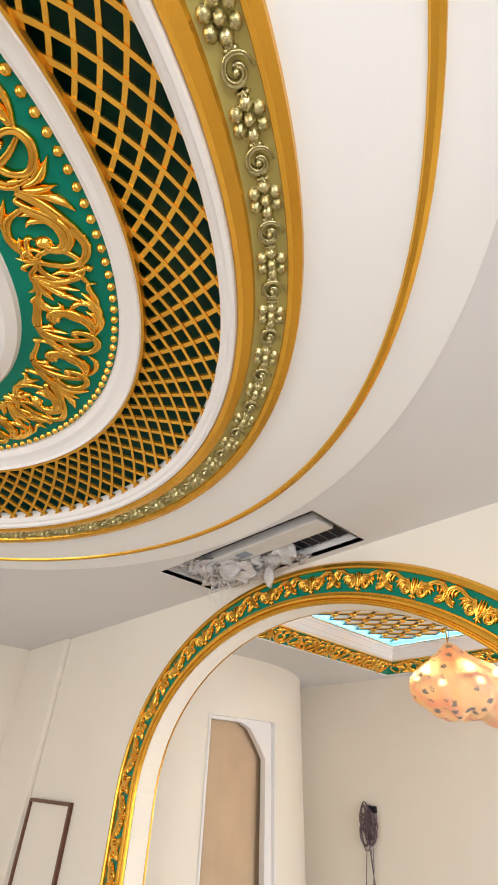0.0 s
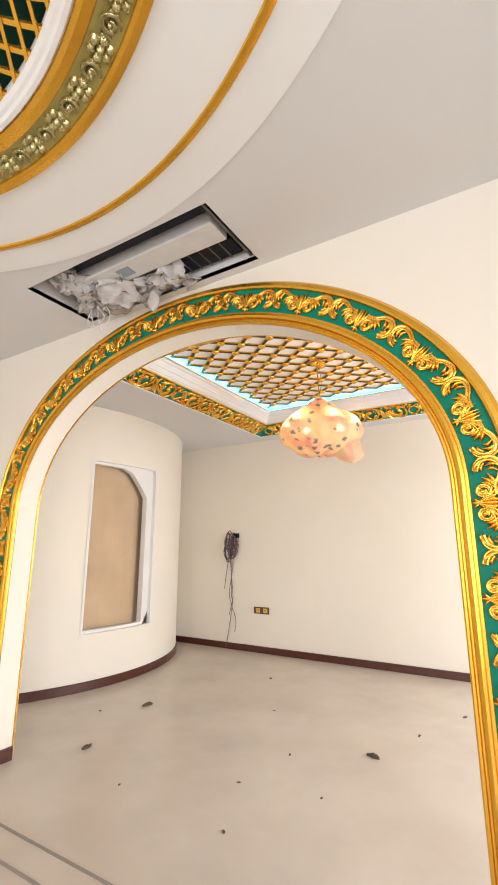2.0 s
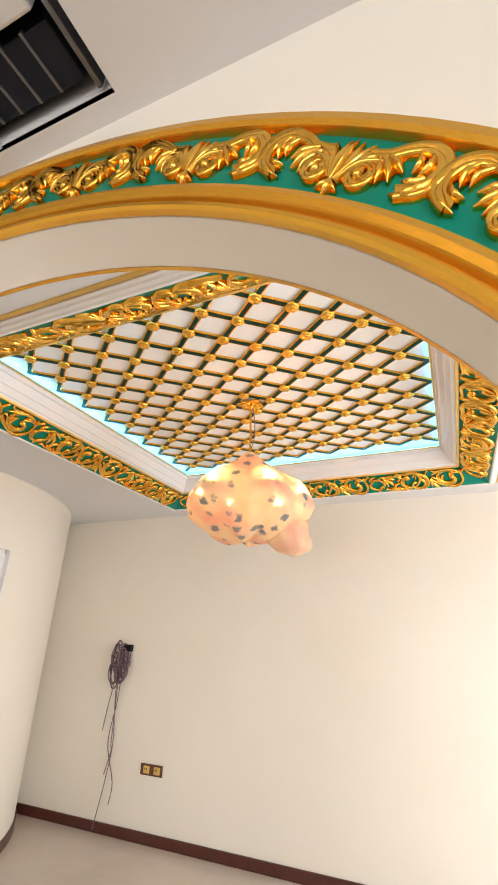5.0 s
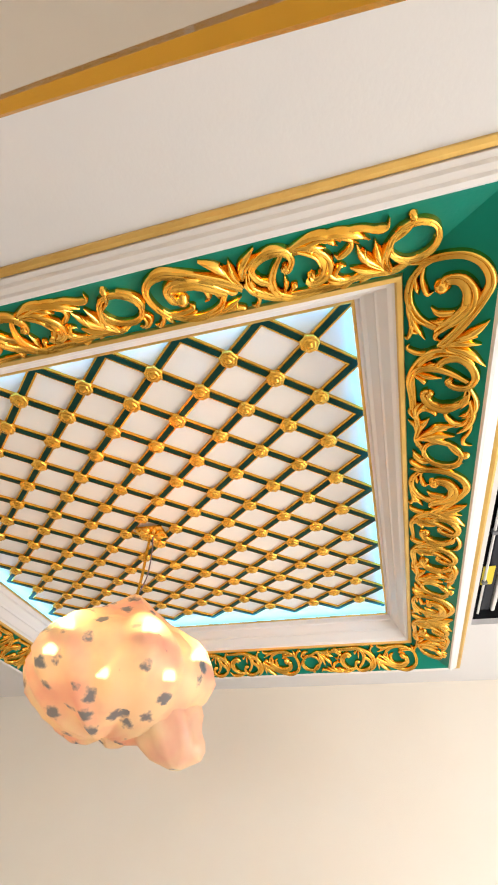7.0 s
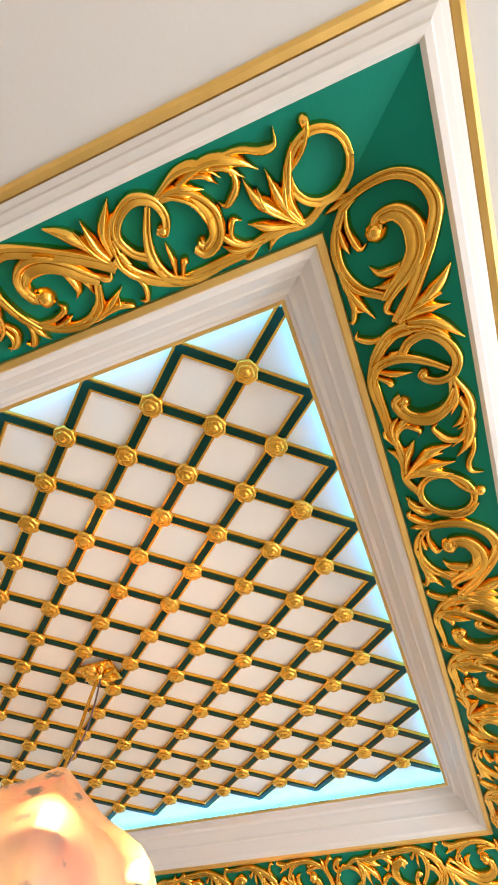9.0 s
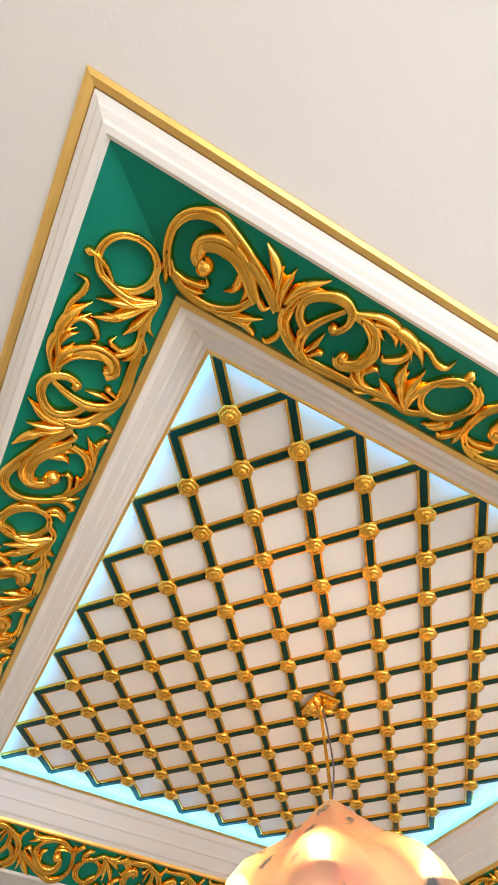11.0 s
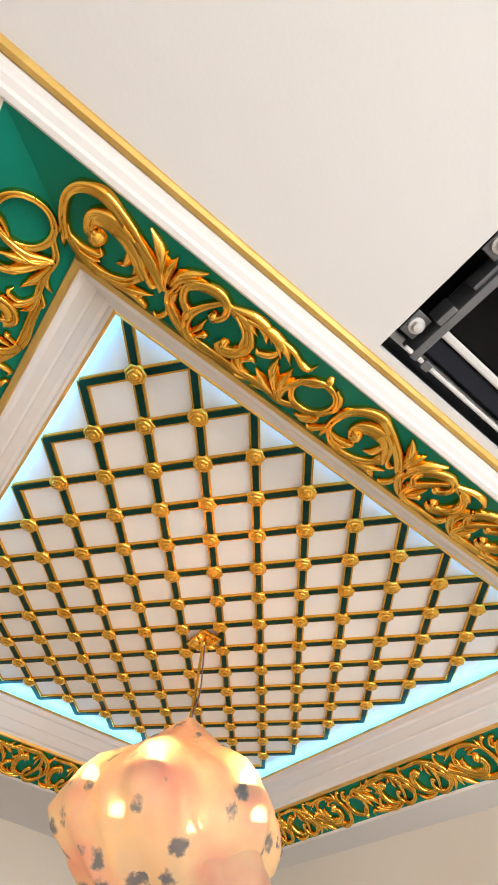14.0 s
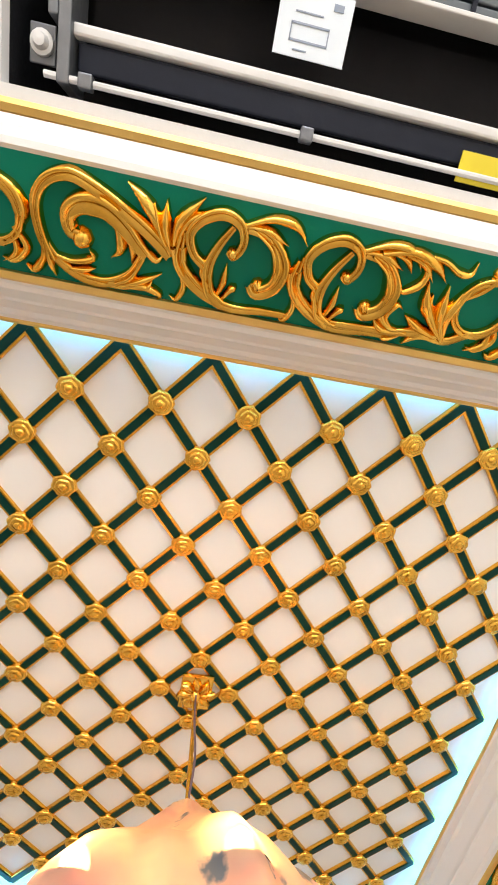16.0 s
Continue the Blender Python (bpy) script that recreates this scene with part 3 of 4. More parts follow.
for a in (N_A0 - 0.25, N_A1 + 0.25):
    bm = bmesh.new()
    skin(bm, [[cyl_pt(a - 0.3, z, CR + 0.008) for z in (N_Z0 - 0.02, N_Z1 + 0.02)], [cyl_pt(a + 0.3, z, CR + 0.008) for z in (N_Z0 - 0.02, N_Z1 + 0.02)], [cyl_pt(a + 0.3, z, CR - 0.01) for z in (N_Z0 - 0.02, N_Z1 + 0.02)]], closed_u=False)
    part("corner_bead", bm, WHITE, niche, "chipped white corner bead")

# skirting boards
def skirting():
    bm = bmesh.new()
    box(bm, -4.4, 3.0, YB - 0.018, YB, 0, 0.085, bevel=0.004)
    return bm


setting("baseboard", skirting(), SKIRT, "dark red-brown wooden skirting board", "skirting")
bm = bmesh.new()
a0, a1 = math.asin((BACK - CCY) / CR), math.asin((YB - 0.02 - CCY) / CR)
skin(bm, [[(CCX + r * math.cos(a0 + (a1 - a0) * k / 40), CCY + r * math.sin(a0 + (a1 - a0) * k / 40), z) for k in range(41)] for r, z in ((CR + 0.016, 0.0), (CR + 0.016, 0.078), (CR + 0.010, 0.085), (CR, 0.085))], closed_u=False)
setting("baseboard", bm, SKIRT, "curved dark red-brown skirting board", "skirting", smooth=False)
for x0, x1, y0, y1 in ((-5.2, AX - AA - 0.26, FRONT - 0.016, FRONT), (AX - AA, AX - AA + 0.016, FRONT + 0.01, BACK), (AX + AA - 0.016, AX + AA, FRONT + 0.01, BACK), (AX + AA + 0.26, 2.6, FRONT - 0.016, FRONT)):
    setting("baseboard", boxed(x0, x1, y0, y1, 0, 0.085, bevel=0.003), SKIRT, "dark red-brown wooden skirting board", "skirting")
for y in (-1.305, -1.466):
    setting("trim", boxed(-5.2, 2.6, y - 0.008, y + 0.008, 0.0, 0.003), CHALK, "thin grey joint line across the floor", "floor joint")

# room ceiling with the coffer's and the air conditioner's openings
LX, LY = -2.016, 1.92      # lattice field, from its corner at 0, 0
CX = 0.01                  # the coffer sits a little off the field
A2 = (0.582, 0.989, 0.41, 1.82)
A1 = (-1.86, -0.50, -1.545, -1.06)


def room_ceiling():
    bm = bmesh.new()
    o = 0.524
    t = CE + 0.03
    box(bm, -4.9, LX - o + CX, BACK, YB, CE, t)
    box(bm, LX - o + CX, o + CX, BACK, -o, CE, t)
    box(bm, LX - o + CX, o + CX, LY + o, YB, CE, t)
    box(bm, o + CX, A2[0], BACK, YB, CE, t)
    box(bm, A2[1], 3.0, BACK, YB, CE, t)
    box(bm, A2[0], A2[1], BACK, A2[2], CE, t)
    box(bm, A2[0], A2[1], A2[3], YB, CE, t)
    return bm


setting("ceiling_room", room_ceiling(), CEIL, "off-white painted room ceiling with a coffer and a slot for an air conditioner", "ceiling")


def hall_ceiling():
    bm = bmesh.new()
    y1 = -1.55
    t = CE + 0.03
    box(bm, -5.2, A1[0], y1, FRONT, CE, t)
    box(bm, A1[1], 2.6, y1, FRONT, CE, t)
    box(bm, A1[0], A1[1], A1[3], FRONT, CE, t)
    x0, x1, y0 = -5.2, 2.6, -8.0
    angs = sorted([k * math.tau / 120 - math.pi for k in range(120)] + [math.atan2(y - DY0, x - DX0) for x in (x0, x1) for y in (y0, y1)])
    inner, outer = [], []
    for a in angs:
        c, s = math.cos(a), math.sin(a)
        k = min((x1 - DX0) / c if c > 1e-9 else (x0 - DX0) / c if c < -1e-9 else 9e9, (y1 - DY0) / s if s > 1e-9 else (y0 - DY0) / s if s < -1e-9 else 9e9)
        inner.append((DX0 + 2.25 * c, DY0 + 2.25 * s))
        outer.append((DX0 + k * c, DY0 + k * s))
    skin(bm, [[(*p, CE) for p in inner], [(*p, CE) for p in outer]])
    return bm


setting("ceiling_hall", hall_ceiling(), CEIL, "off-white painted hall ceiling round a large dome", "ceiling")
setting("ceiling_roof", boxed(-5.5, 3.4, -8.2, 3.05, 3.6, 3.7), WHITE, "plain slab over both rooms", "ceiling")

# ---- the arch's gilded surround ----


def arch_path(off, step=0.05):
    """Points and outward normals along the arch at a distance from its edge, left foot to right foot."""
    pts = [((AX - AA - off, AZ * k / 12), (-1.0, 0.0)) for k in range(12)]
    n = 64
    for k in range(n + 1):
        a = math.pi * (1 - k / n)
        nx, nz = math.cos(a) / AA, math.sin(a) / AB
        d = math.hypot(nx, nz)
        nx, nz = nx / d, nz / d
        pts.append(((AX + AA * math.cos(a) + off * nx, AZ + AB * math.sin(a) + off * nz), (nx, nz)))
    pts += [((AX + AA + off, AZ * (11 - k) / 12), (1.0, 0.0)) for k in range(12)]
    return pts


def arch_band(profile, face, way):
    """A moulding swept round the arch; profile of (offset, depth out of the wall)."""
    bm = bmesh.new()
    skin(bm, [[(p[0], face + way * d, max(0.0, p[1])) for p, _ in arch_path(o)] for o, d in profile], closed_u=False)
    return bm


surround = thing("arch_surround", "gilded arch surround with a teal band and gold shell scrolls", "arch moulding")
part("inner_moulding", arch_band([(0.0, -0.004), (0.0, 0.016), (0.006, 0.022), (0.014, 0.022), (0.018, 0.014), (0.024, 0.014), (0.030, 0.028), (0.042, 0.032), (0.052, 0.028), (0.056, 0.016), (0.066, 0.016), (0.070, 0.004)], FRONT, -1), GOLDP, surround, "stepped gold bead moulding")
part("green_band", arch_band([(0.068, 0.006), (0.205, 0.006)], FRONT, -1), GREEN, surround, "flat teal green band")
part("outer_moulding", arch_band([(0.200, 0.004), (0.203, 0.024), (0.212, 0.030), (0.232, 0.026), (0.246, 0.010), (0.250, -0.004)], FRONT, -1), GOLDP, surround, "rounded gold outer moulding")
part("rear_moulding", arch_band([(0.0, -0.004), (0.0, 0.012), (0.006, 0.015), (0.014, 0.010), (0.020, 0.012), (0.025, 0.006), (0.026, -0.004)], BACK, 1), GOLDP, surround, "narrow gold moulding")

shell = shell_unit()
shell_me = bpy.data.meshes.new("shell_scroll")
shell.to_mesh(shell_me)
shell.free()
shell_me.materials.append(GOLD)
shell_me.polygons.foreach_set("use_smooth", [True] * len(shell_me.polygons))
path = arch_path(0.137)
run, total = [0.0], 0.0
for (p, _), (q, _) in zip(path, path[1:]):
    total += math.dist(p, q)
    run.append(total)
count = round(total / 0.345)
for k in range(count):
    s = (k + 0.5) * total / count
    i = max(j for j in range(len(run)) if run[j] <= s)
    f = (s - run[i]) / (run[i + 1] - run[i])
    (p, n0), (q, n1) = path[i], path[i + 1]
    x, z = p[0] + (q[0] - p[0]) * f, p[1] + (q[1] - p[1]) * f
    nx, nz = n0[0] + (n1[0] - n0[0]) * f, n0[1] + (n1[1] - n0[1]) * f
    share("shell_scroll", shell_me, surround, plane_pose((x, FRONT - 0.006, z), (nz, 0, -nx), (nx, 0, nz)))

# ---- coffer of the room: cornice, frieze, lattice ----


def rect_ring(profile):
    bm = bmesh.new()
    skin(bm, [[(o, -o, z), (o, LY + o, z), (LX - o, LY + o, z), (LX - o, -o, z)] for o, z in profile])
    return bm


cornice = thing("coffer_cornice", "rectangular ceiling cornice with a sloping teal frieze and gilded acanthus scrolls", "ceiling cornice", at=(CX, 0, 0))
part("gold_edge", rect_ring([(0.552, CE), (0.550, CE - 0.008), (0.541, CE - 0.012), (0.530, CE - 0.008), (0.527, CE)]), PALEGOLD, cornice, "thin gold edging")
part("outer_moulding", rect_ring([(0.528, CE + 0.002), (0.526, CE - 0.012), (0.514, CE - 0.016), (0.508, CE - 0.026), (0.494, CE - 0.030), (0.488, CE - 0.038), (0.476, CE - 0.039), (0.470, CE - 0.030)]), WHITE, cornice, "stepped white plaster moulding")
part("green_frieze", rect_ring([(0.472, 2.914), (0.262, 3.016)]), GREEN, cornice, "sloping teal green band")
part("gold_fillet", rect_ring([(0.268, 3.012), (0.264, 3.003), (0.250, 3.004), (0.245, 3.016)]), PALEGOLD, cornice, "thin gold fillet")
part("inner_moulding", rect_ring([(0.247, 3.012), (0.240, 3.022), (0.228, 3.027), (0.222, 3.038), (0.206, 3.066), (0.199, 3.069), (0.196, 3.080), (0.180, 3.108), (0.176, 3.116), (0.163, 3.122), (0.158, 3.144), (0.146, 3.146), (0.146, 3.156), (0.250, 3.156)]), WHITE, cornice, "tall stepped white plaster moulding")
part("gold_lip", rect_ring([(0.150, 3.146), (0.144, 3.143), (0.138, 3.147), (0.140, 3.154)]), PALEGOLD, cornice, "thin gold lip")

units = {}
for long, head, tail in itertools.product((False, True), repeat=3):
    bm = scroll_unit(long, head, tail)
    me = bpy.data.meshes.new("acanthus_scroll")
    bm.to_mesh(me)
    bm.free()
    me.materials.append(GOLD)
    me.polygons.foreach_set("use_smooth", [True] * len(me.polygons))
    units[long, head, tail] = me
SL = (3.016 - 2.914) / (0.472 - 0.262)
OC = 0.366
ZC = 2.914 + (0.472 - OC) * SL - 0.001
near = ((-2.40, -1.44, True), (-1.44, -0.47, True), (-0.47, 0.285, False))
right = ((-0.41, 0.385, False), (0.385, 1.375, True), (1.375, 2.205, False))
far = ((0.37, -0.385, False), (-0.385, -1.345, True), (-1.345, -2.30, True))
left = ((2.28, 1.385, True), (1.385, 0.485, True), (0.485, -0.274, False))
for side, rows in (("near", near), ("right", right), ("far", far), ("left", left)):
    for start, stop, long in rows:
        k = abs(stop - start) / ((815 if long else 632) * 0.00118)
        p, u, v = {"near": ((start, -OC, ZC), (1, 0, 0), (0, -1, -SL)), "right": ((OC, start, ZC), (0, 1, 0), (1, 0, -SL)),
                   "far": ((start, LY + OC, ZC), (-1, 0, 0), (0, 1, -SL)), "left": ((LX - OC, start, ZC), (0, -1, 0), (-1, 0, -SL))}[side]
        share("acanthus_scroll", units[long, start != rows[0][0], stop != rows[-1][1]], cornice, plane_pose(p, u, v) @ Matrix.Diagonal((k, 1.1, 1, 1)))

ZP = 3.205
setting("ceiling_coffer", boxed(LX - 0.6, 0.6, -0.6, LY + 0.6, ZP, ZP + 0.05), DISC, "white panel at the top of the coffer", "ceiling")
strip = thing("light_strip", "cool white-blue light strip hidden round the coffer", "light strip", at=(CX, 0, 0))
part("diffuser", rect_ring([(0.16, 3.158), (0.16, 3.164), (0.20, 3.164), (0.20, 3.158)]), LED, strip)
part("side_panel", rect_ring([(0.255, 3.10), (0.255, ZP)]), DISC, strip, "white side of the coffer")

lattice = thing("ceiling_lattice", "diamond lattice of green and gold bars with gold roses", "ceiling lattice")
PX, PY = 0.288, 0.24


def lattice_bar(i0, j0, i1, j1, drop):
    x0, y0, x1, y1 = -i0 * PX, j0 * PY, -i1 * PX, j1 * PY
    ln = math.hypot(x1 - x0, y1 - y0)
    gold, green = bmesh.new(), bmesh.new()
    for s in (-1, 1):
        box(gold, -0.006, ln + 0.006, s * 0.0150 - 0.0036, s * 0.0150 + 0.0036, -0.010 - drop, 0.0)
    # green darkened for the shade that bars show at a slant
    box(green, -0.004, ln + 0.004, -0.0115, 0.0115, -0.013 - drop, 0.0)
    m = Matrix.Translation((x0, y0, ZP - 0.001)) @ Matrix.Rotation(math.atan2(y1 - y0, x1 - x0), 4, "Z")
    a = part("gold_bar", gold, GOLDP, lattice)
    a.matrix_basis = m
    b = part("green_bar", green, DARKGREEN, lattice)
    b.matrix_basis = m


for k in range(-8, 8):       # i - j = k
    lo, hi = max(-0.5, k - 0.5), min(7.5, 8.5 + k)
    if hi - lo > 0.2:
        lattice_bar(lo, lo - k, hi, hi - k, 0.0)
for k in range(0, 16):       # i + j = k
    lo, hi = max(-0.5, k - 8.5), min(7.5, k + 0.5)
    if hi - lo > 0.2:
        lattice_bar(lo, k - lo, hi, k - hi, 0.0012)
bm = rose()
rose_me = bpy.data.meshes.new("rose_boss")
bm.to_mesh(rose_me)
bm.free()
rose_me.materials.append(GOLD)
rose_me.polygons.foreach_set("use_smooth", [True] * len(rose_me.polygons))
for h in (0, 1):
    for i in range(8 - h):
        for j in range(9 - h):
            share("rose_boss", rose_me, lattice, Matrix.Translation((-(i + h / 2) * PX, (j + h / 2) * PY, ZP - 0.013)) @ Matrix.Rotation(i * 1.7 + j * 2.3, 4, "Z"))

# ---- dome of the hall ----
dome = thing("ceiling_dome", "round ceiling dome with gilded lattice, teal panel and flower garland", "ceiling dome", at=(DX0, DY0, 0))
# ceiling slope left out: its soft shading is painted as a whiter flat ring
part("lit_tone_ring", lathe([(2.28, CE + 0.002), (2.275, CE - 0.006), (1.78, CE - 0.006)], 160), DISC, dome, "wide plain ring, painted whiter for the soft shading of the ceiling")
part("thin_gold_ring", lathe([(2.108, CE - 0.005), (2.104, CE - 0.014), (2.090, CE - 0.018), (2.076, CE - 0.014), (2.072, CE - 0.005)], 160), GOLDP, dome, "thin gold ring")
part("outer_gold_ring", lathe([(1.795, CE - 0.004), (1.790, CE - 0.022), (1.765, CE - 0.026), (1.752, CE - 0.018), (1.748, CE - 0.004)], 160), GOLDP, dome, "gold ring")
part("garland_bed", lathe([(1.750, CE - 0.008), (1.70, CE + 0.004), (1.655, CE - 0.004)], 160), OLIVE, dome, "olive gold band")
part("inner_gold_ring", lathe([(1.657, CE - 0.002), (1.650, CE - 0.020), (1.620, CE - 0.026), (1.604, CE - 0.016), (1.600, CE)], 160), GOLDP, dome, "broad gold ring")
part("white_moulding", lathe([(1.602, CE - 0.008), (1.594, CE - 0.022), (1.580, CE - 0.020), (1.572, CE - 0.006), (1.560, CE - 0.002), (1.548, CE + 0.012), (1.548, CE + 0.06)], 160), WHITE, dome, "stepped cream-white moulding")
# shade inside the lattice openings is painted as a near-black green
part("green_cone", lathe([(1.60, 3.02), (1.42, 3.10), (1.22, 3.19)], 120), DARKGREEN, dome, "teal backing behind the lattice, darkened for the shade in its openings")
part("white_ring", lathe([(1.262, 3.105), (1.250, 3.098), (1.240, 3.112), (1.215, 3.126), (1.190, 3.134), (1.170, 3.150), (1.160, 3.175)], 140), WHITE, dome, "white plaster ring")
part("gold_rim", lathe([(1.275, 3.110), (1.268, 3.096), (1.258, 3.098), (1.256, 3.110)], 140), GOLDP, dome, "gold rim")
part("green_panel", lathe([(1.175, 3.170), (0.70, 3.170)], 120), GREEN, dome, "flat teal panel")
part("centre_ring", lathe([(0.80, 3.172), (0.79, 3.150), (0.75, 3.138), (0.71, 3.142), (0.69, 3.160), (0.66, 3.165)], 120), WHITE, dome, "white plaster ring")
part("centre_disc", lathe([(0.70, 3.168), (0.45, 3.20), (0.0, 3.22)], 96), PALEGOLD, dome, "pale gold centre")


def cone_lattice():
    bm = bmesh.new()
    n, turn, wd = 96, 3.6 * math.tau / 96, 0.0105
    for way in (-1, 1):
        for k in range(n):
            a0 = k * math.tau / n
            loops = []
            for q in range(7):
                f = q / 6
                r = 1.562 + (1.262 - 1.562) * f
                z = CE + 0.010 + 0.155 * f + 0.018 * math.sin(math.pi * f)
                a = a0 + way * turn * (f - 0.5)
                d = wd / r
                lift = 0.004 * (way > 0)
                loops.append([(r * math.cos(a - d), r * math.sin(a - d), z + 0.012 + lift), (r * math.cos(a - d), r * math.sin(a - d), z + lift), (r * math.cos(a + d), r * math.sin(a + d), z + lift), (r * math.cos(a + d), r * math.sin(a + d), z + 0.012 + lift)])
            skin(bm, loops, closed_u=False)
    return bm


tagged(part("gold_lattice", cone_lattice(), GOLDP, dome, "woven gold diamond lattice"), kind="stuff")
fl, gc = petal_flower(0.050), garland_curl(0.036)
flower_me, curl_me = bpy.data.meshes.new("garland_flower"), bpy.data.meshes.new("garland_curl")
for b, me in ((fl, flower_me), (gc, curl_me)):
    b.to_mesh(me)
    b.free()
    me.materials.append(SILVER)
    me.polygons.foreach_set("use_smooth", [True] * len(me.polygons))
n = 62
for k in range(n):
    for h, me, name in ((0, flower_me, "garland_flower"), (0.5, curl_me, "garland_curl")):
        a = (k + h) * math.tau / n
        share(name, me, dome, plane_pose((1.706 * math.cos(a), 1.706 * math.sin(a), CE + 0.001), (-math.sin(a), math.cos(a), 0), (math.cos(a), math.sin(a), 0)))
# gilded scrolls bent round the green panel
R0 = 0.975
long_bm = scroll_unit(True)
for v in long_bm.verts:
    a, r = v.co.x / R0, R0 + v.co.y * 1.4
    v.co = (r * math.cos(-a), r * math.sin(-a), 3.169 - v.co.z * 0.95)
bent = bpy.data.meshes.new("acanthus_scroll")
long_bm.to_mesh(bent)
long_bm.free()
bent.materials.append(GOLD)
bent.polygons.foreach_set("use_smooth", [True] * len(bent.polygons))
for k in range(7):
    share("acanthus_scroll", bent, dome, Matrix.Rotation(k * math.tau / 7, 4, "Z"))
bm = bmesh.new()
for k in range(150):
    a = k * math.tau / 150
    bulb_dot(bm, 1.145 * math.cos(a), 1.145 * math.sin(a), 0.016, -0.018)
bead = part("bead_ring", bm, GOLD, dome, "ring of gold beads", smooth=True)
bead.location = (0, 0, 3.169)

# ---- wrapped chandelier ----
LMX, LMY = -1.005, 0.965
lamp = thing("chandelier", "lit chandelier wrapped in printed plastic film, hanging from the coffer", "chandelier", at=(LMX, LMY, 0))
bm = bmesh.new()
prof = ((0.03, 2.825), (0.07, 2.80), (0.12, 2.765), (0.17, 2.735), (0.22, 2.700), (0.30, 2.665), (0.385, 2.625), (0.44, 2.575), (0.475, 2.52), (0.49, 2.46), (0.455, 2.405), (0.385, 2.36), (0.30, 2.32), (0.20, 2.285), (0.10, 2.26), (0.02, 2.25))
seg = 90
loops = []
for i, (r, z) in enumerate(prof):
    lp = []
    for k in range(seg):
        a = k * math.tau / seg
        six = abs(math.sin(3 * (a - 0.25)))
        tent = -0.11 * six * min(1, r / 0.4) * (1 if z > 2.42 else max(0, (z - 2.2) / 0.22))
        fold = 0.024 * math.sin(17 * a + 14 * z) * min(1, r / 0.25) + 0.05 * noise.noise((1.7 * math.cos(a), 1.7 * math.sin(a), z * 4)) * min(1, r / 0.3)
        f = 1 + tent + fold
        sag = -0.036 * six * math.sin(math.pi * min(1, r / 0.5)) + 0.014 * noise.noise((4 * math.cos(a), 4 * math.sin(a), z * 9 + 5))
        lp.append((0.84 * r * f * math.cos(a), 0.84 * r * f * math.sin(a), z + sag * (1 if 0 < i < len(prof) - 1 else 0)))
    loops.append(lp)
skin(bm, loops)
part("film_wrap", bm, FILM, lamp, "peach plastic film printed with slate-blue leaves", smooth=True)
bm = bmesh.new()
loops = []
for i in range(9):
    f = i / 8
    r = 0.20 * math.sqrt(max(0.0, 1 - (f - 0.25) ** 2 / 0.62)) if f < 1 else 0.03
    lp = []
    for k in range(28):
        a = k * math.tau / 28
        w = 1 + 0.16 * noise.noise((2 * math.cos(a), 2 * math.sin(a), f * 3)) + 0.07 * math.sin(7 * a)
        lp.append((0.17 + 0.09 * f + 0.74 * r * w * math.cos(a), 0.07 + 0.05 * f + 0.74 * r * w * math.sin(a), 2.41 - 0.24 * f))
    loops.append(lp)
skin(bm, loops)
part("film_tail", bm, FILM, lamp, "loose gathered end of the film", smooth=True)
bm = bmesh.new()
tube(bm, [(0, 0, 2.80), (0.004, 0, 2.95), (-0.003, 0.002, 3.08), (0, 0, 3.19)], 0.007, 8)
part("rod", bm, GOLDP, lamp)
bm = bmesh.new()
tube(bm, smooth_line([(0.0, 0.0, 2.82), (0.025, 0.01, 2.93), (0.03, 0.0, 3.05), (0.012, 0.0, 3.17)]), 0.0035, 6)
part("cable", bm, WIREM, lamp)
bm = bmesh.new()
box(bm, -0.075, 0.075, -0.055, 0.055, 3.176, 3.192, bevel=0.006)
part("canopy", bm, GOLD, lamp, "rectangular gold ceiling plate")
for k in range(9):
    bm, a = bmesh.new(), k * math.tau / 8
    if k < 8:
        lobe_line(bm, [(0.010 * math.cos(a), 0.010 * math.sin(a)), (0.04 * math.cos(a), 0.04 * math.sin(a)), (0.074 * math.cos(a + 0.2), 0.066 * math.sin(a + 0.2))], 0.016, 0.022)
    else:
        bulb_dot(bm, 0, 0, 0.024, 0.034)
    for v in bm.verts:
        v.co = (v.co.x, -v.co.y, 3.177 - v.co.z)
    part("leaf" if k < 8 else "boss", bm, GOLD, lamp, smooth=True)
for k in range(6):
    a = k * math.tau / 6 + 0.25
    x, y = 0.325 * math.cos(a), 0.325 * math.sin(a)
    bm = bmesh.new()
    bmesh.ops.create_uvsphere(bm, u_segments=12, v_segments=8, radius=0.030, matrix=Matrix.Translation((x, y, 2.565)))
    part("bulb", bm, BULB, lamp, "glowing warm bulb", smooth=True)
    bm = bmesh.new()
    tube(bm, smooth_line([(0, 0, 2.62), (x * 0.4, y * 0.4, 2.45), (x * 0.85, y * 0.85, 2.38), (x, y, 2.52)]), 0.008, 6)
    part("arm", bm, GOLDP, lamp)
    bm = lathe([(0.012, 2.50), (0.042, 2.505), (0.06, 2.53), (0.055, 2.528), (0.012, 2.512)], 16, x, y)
    part("cup", bm, DARKSTEEL, lamp, "dark bulb cup showing through the film")
bm = lathe([(0.0, 2.30), (0.04, 2.32), (0.05, 2.40), (0.03, 2.50), (0.045, 2.60), (0.015, 2.72), (0.008, 2.82)], 20)
part("stem", bm, GOLDP, lamp)

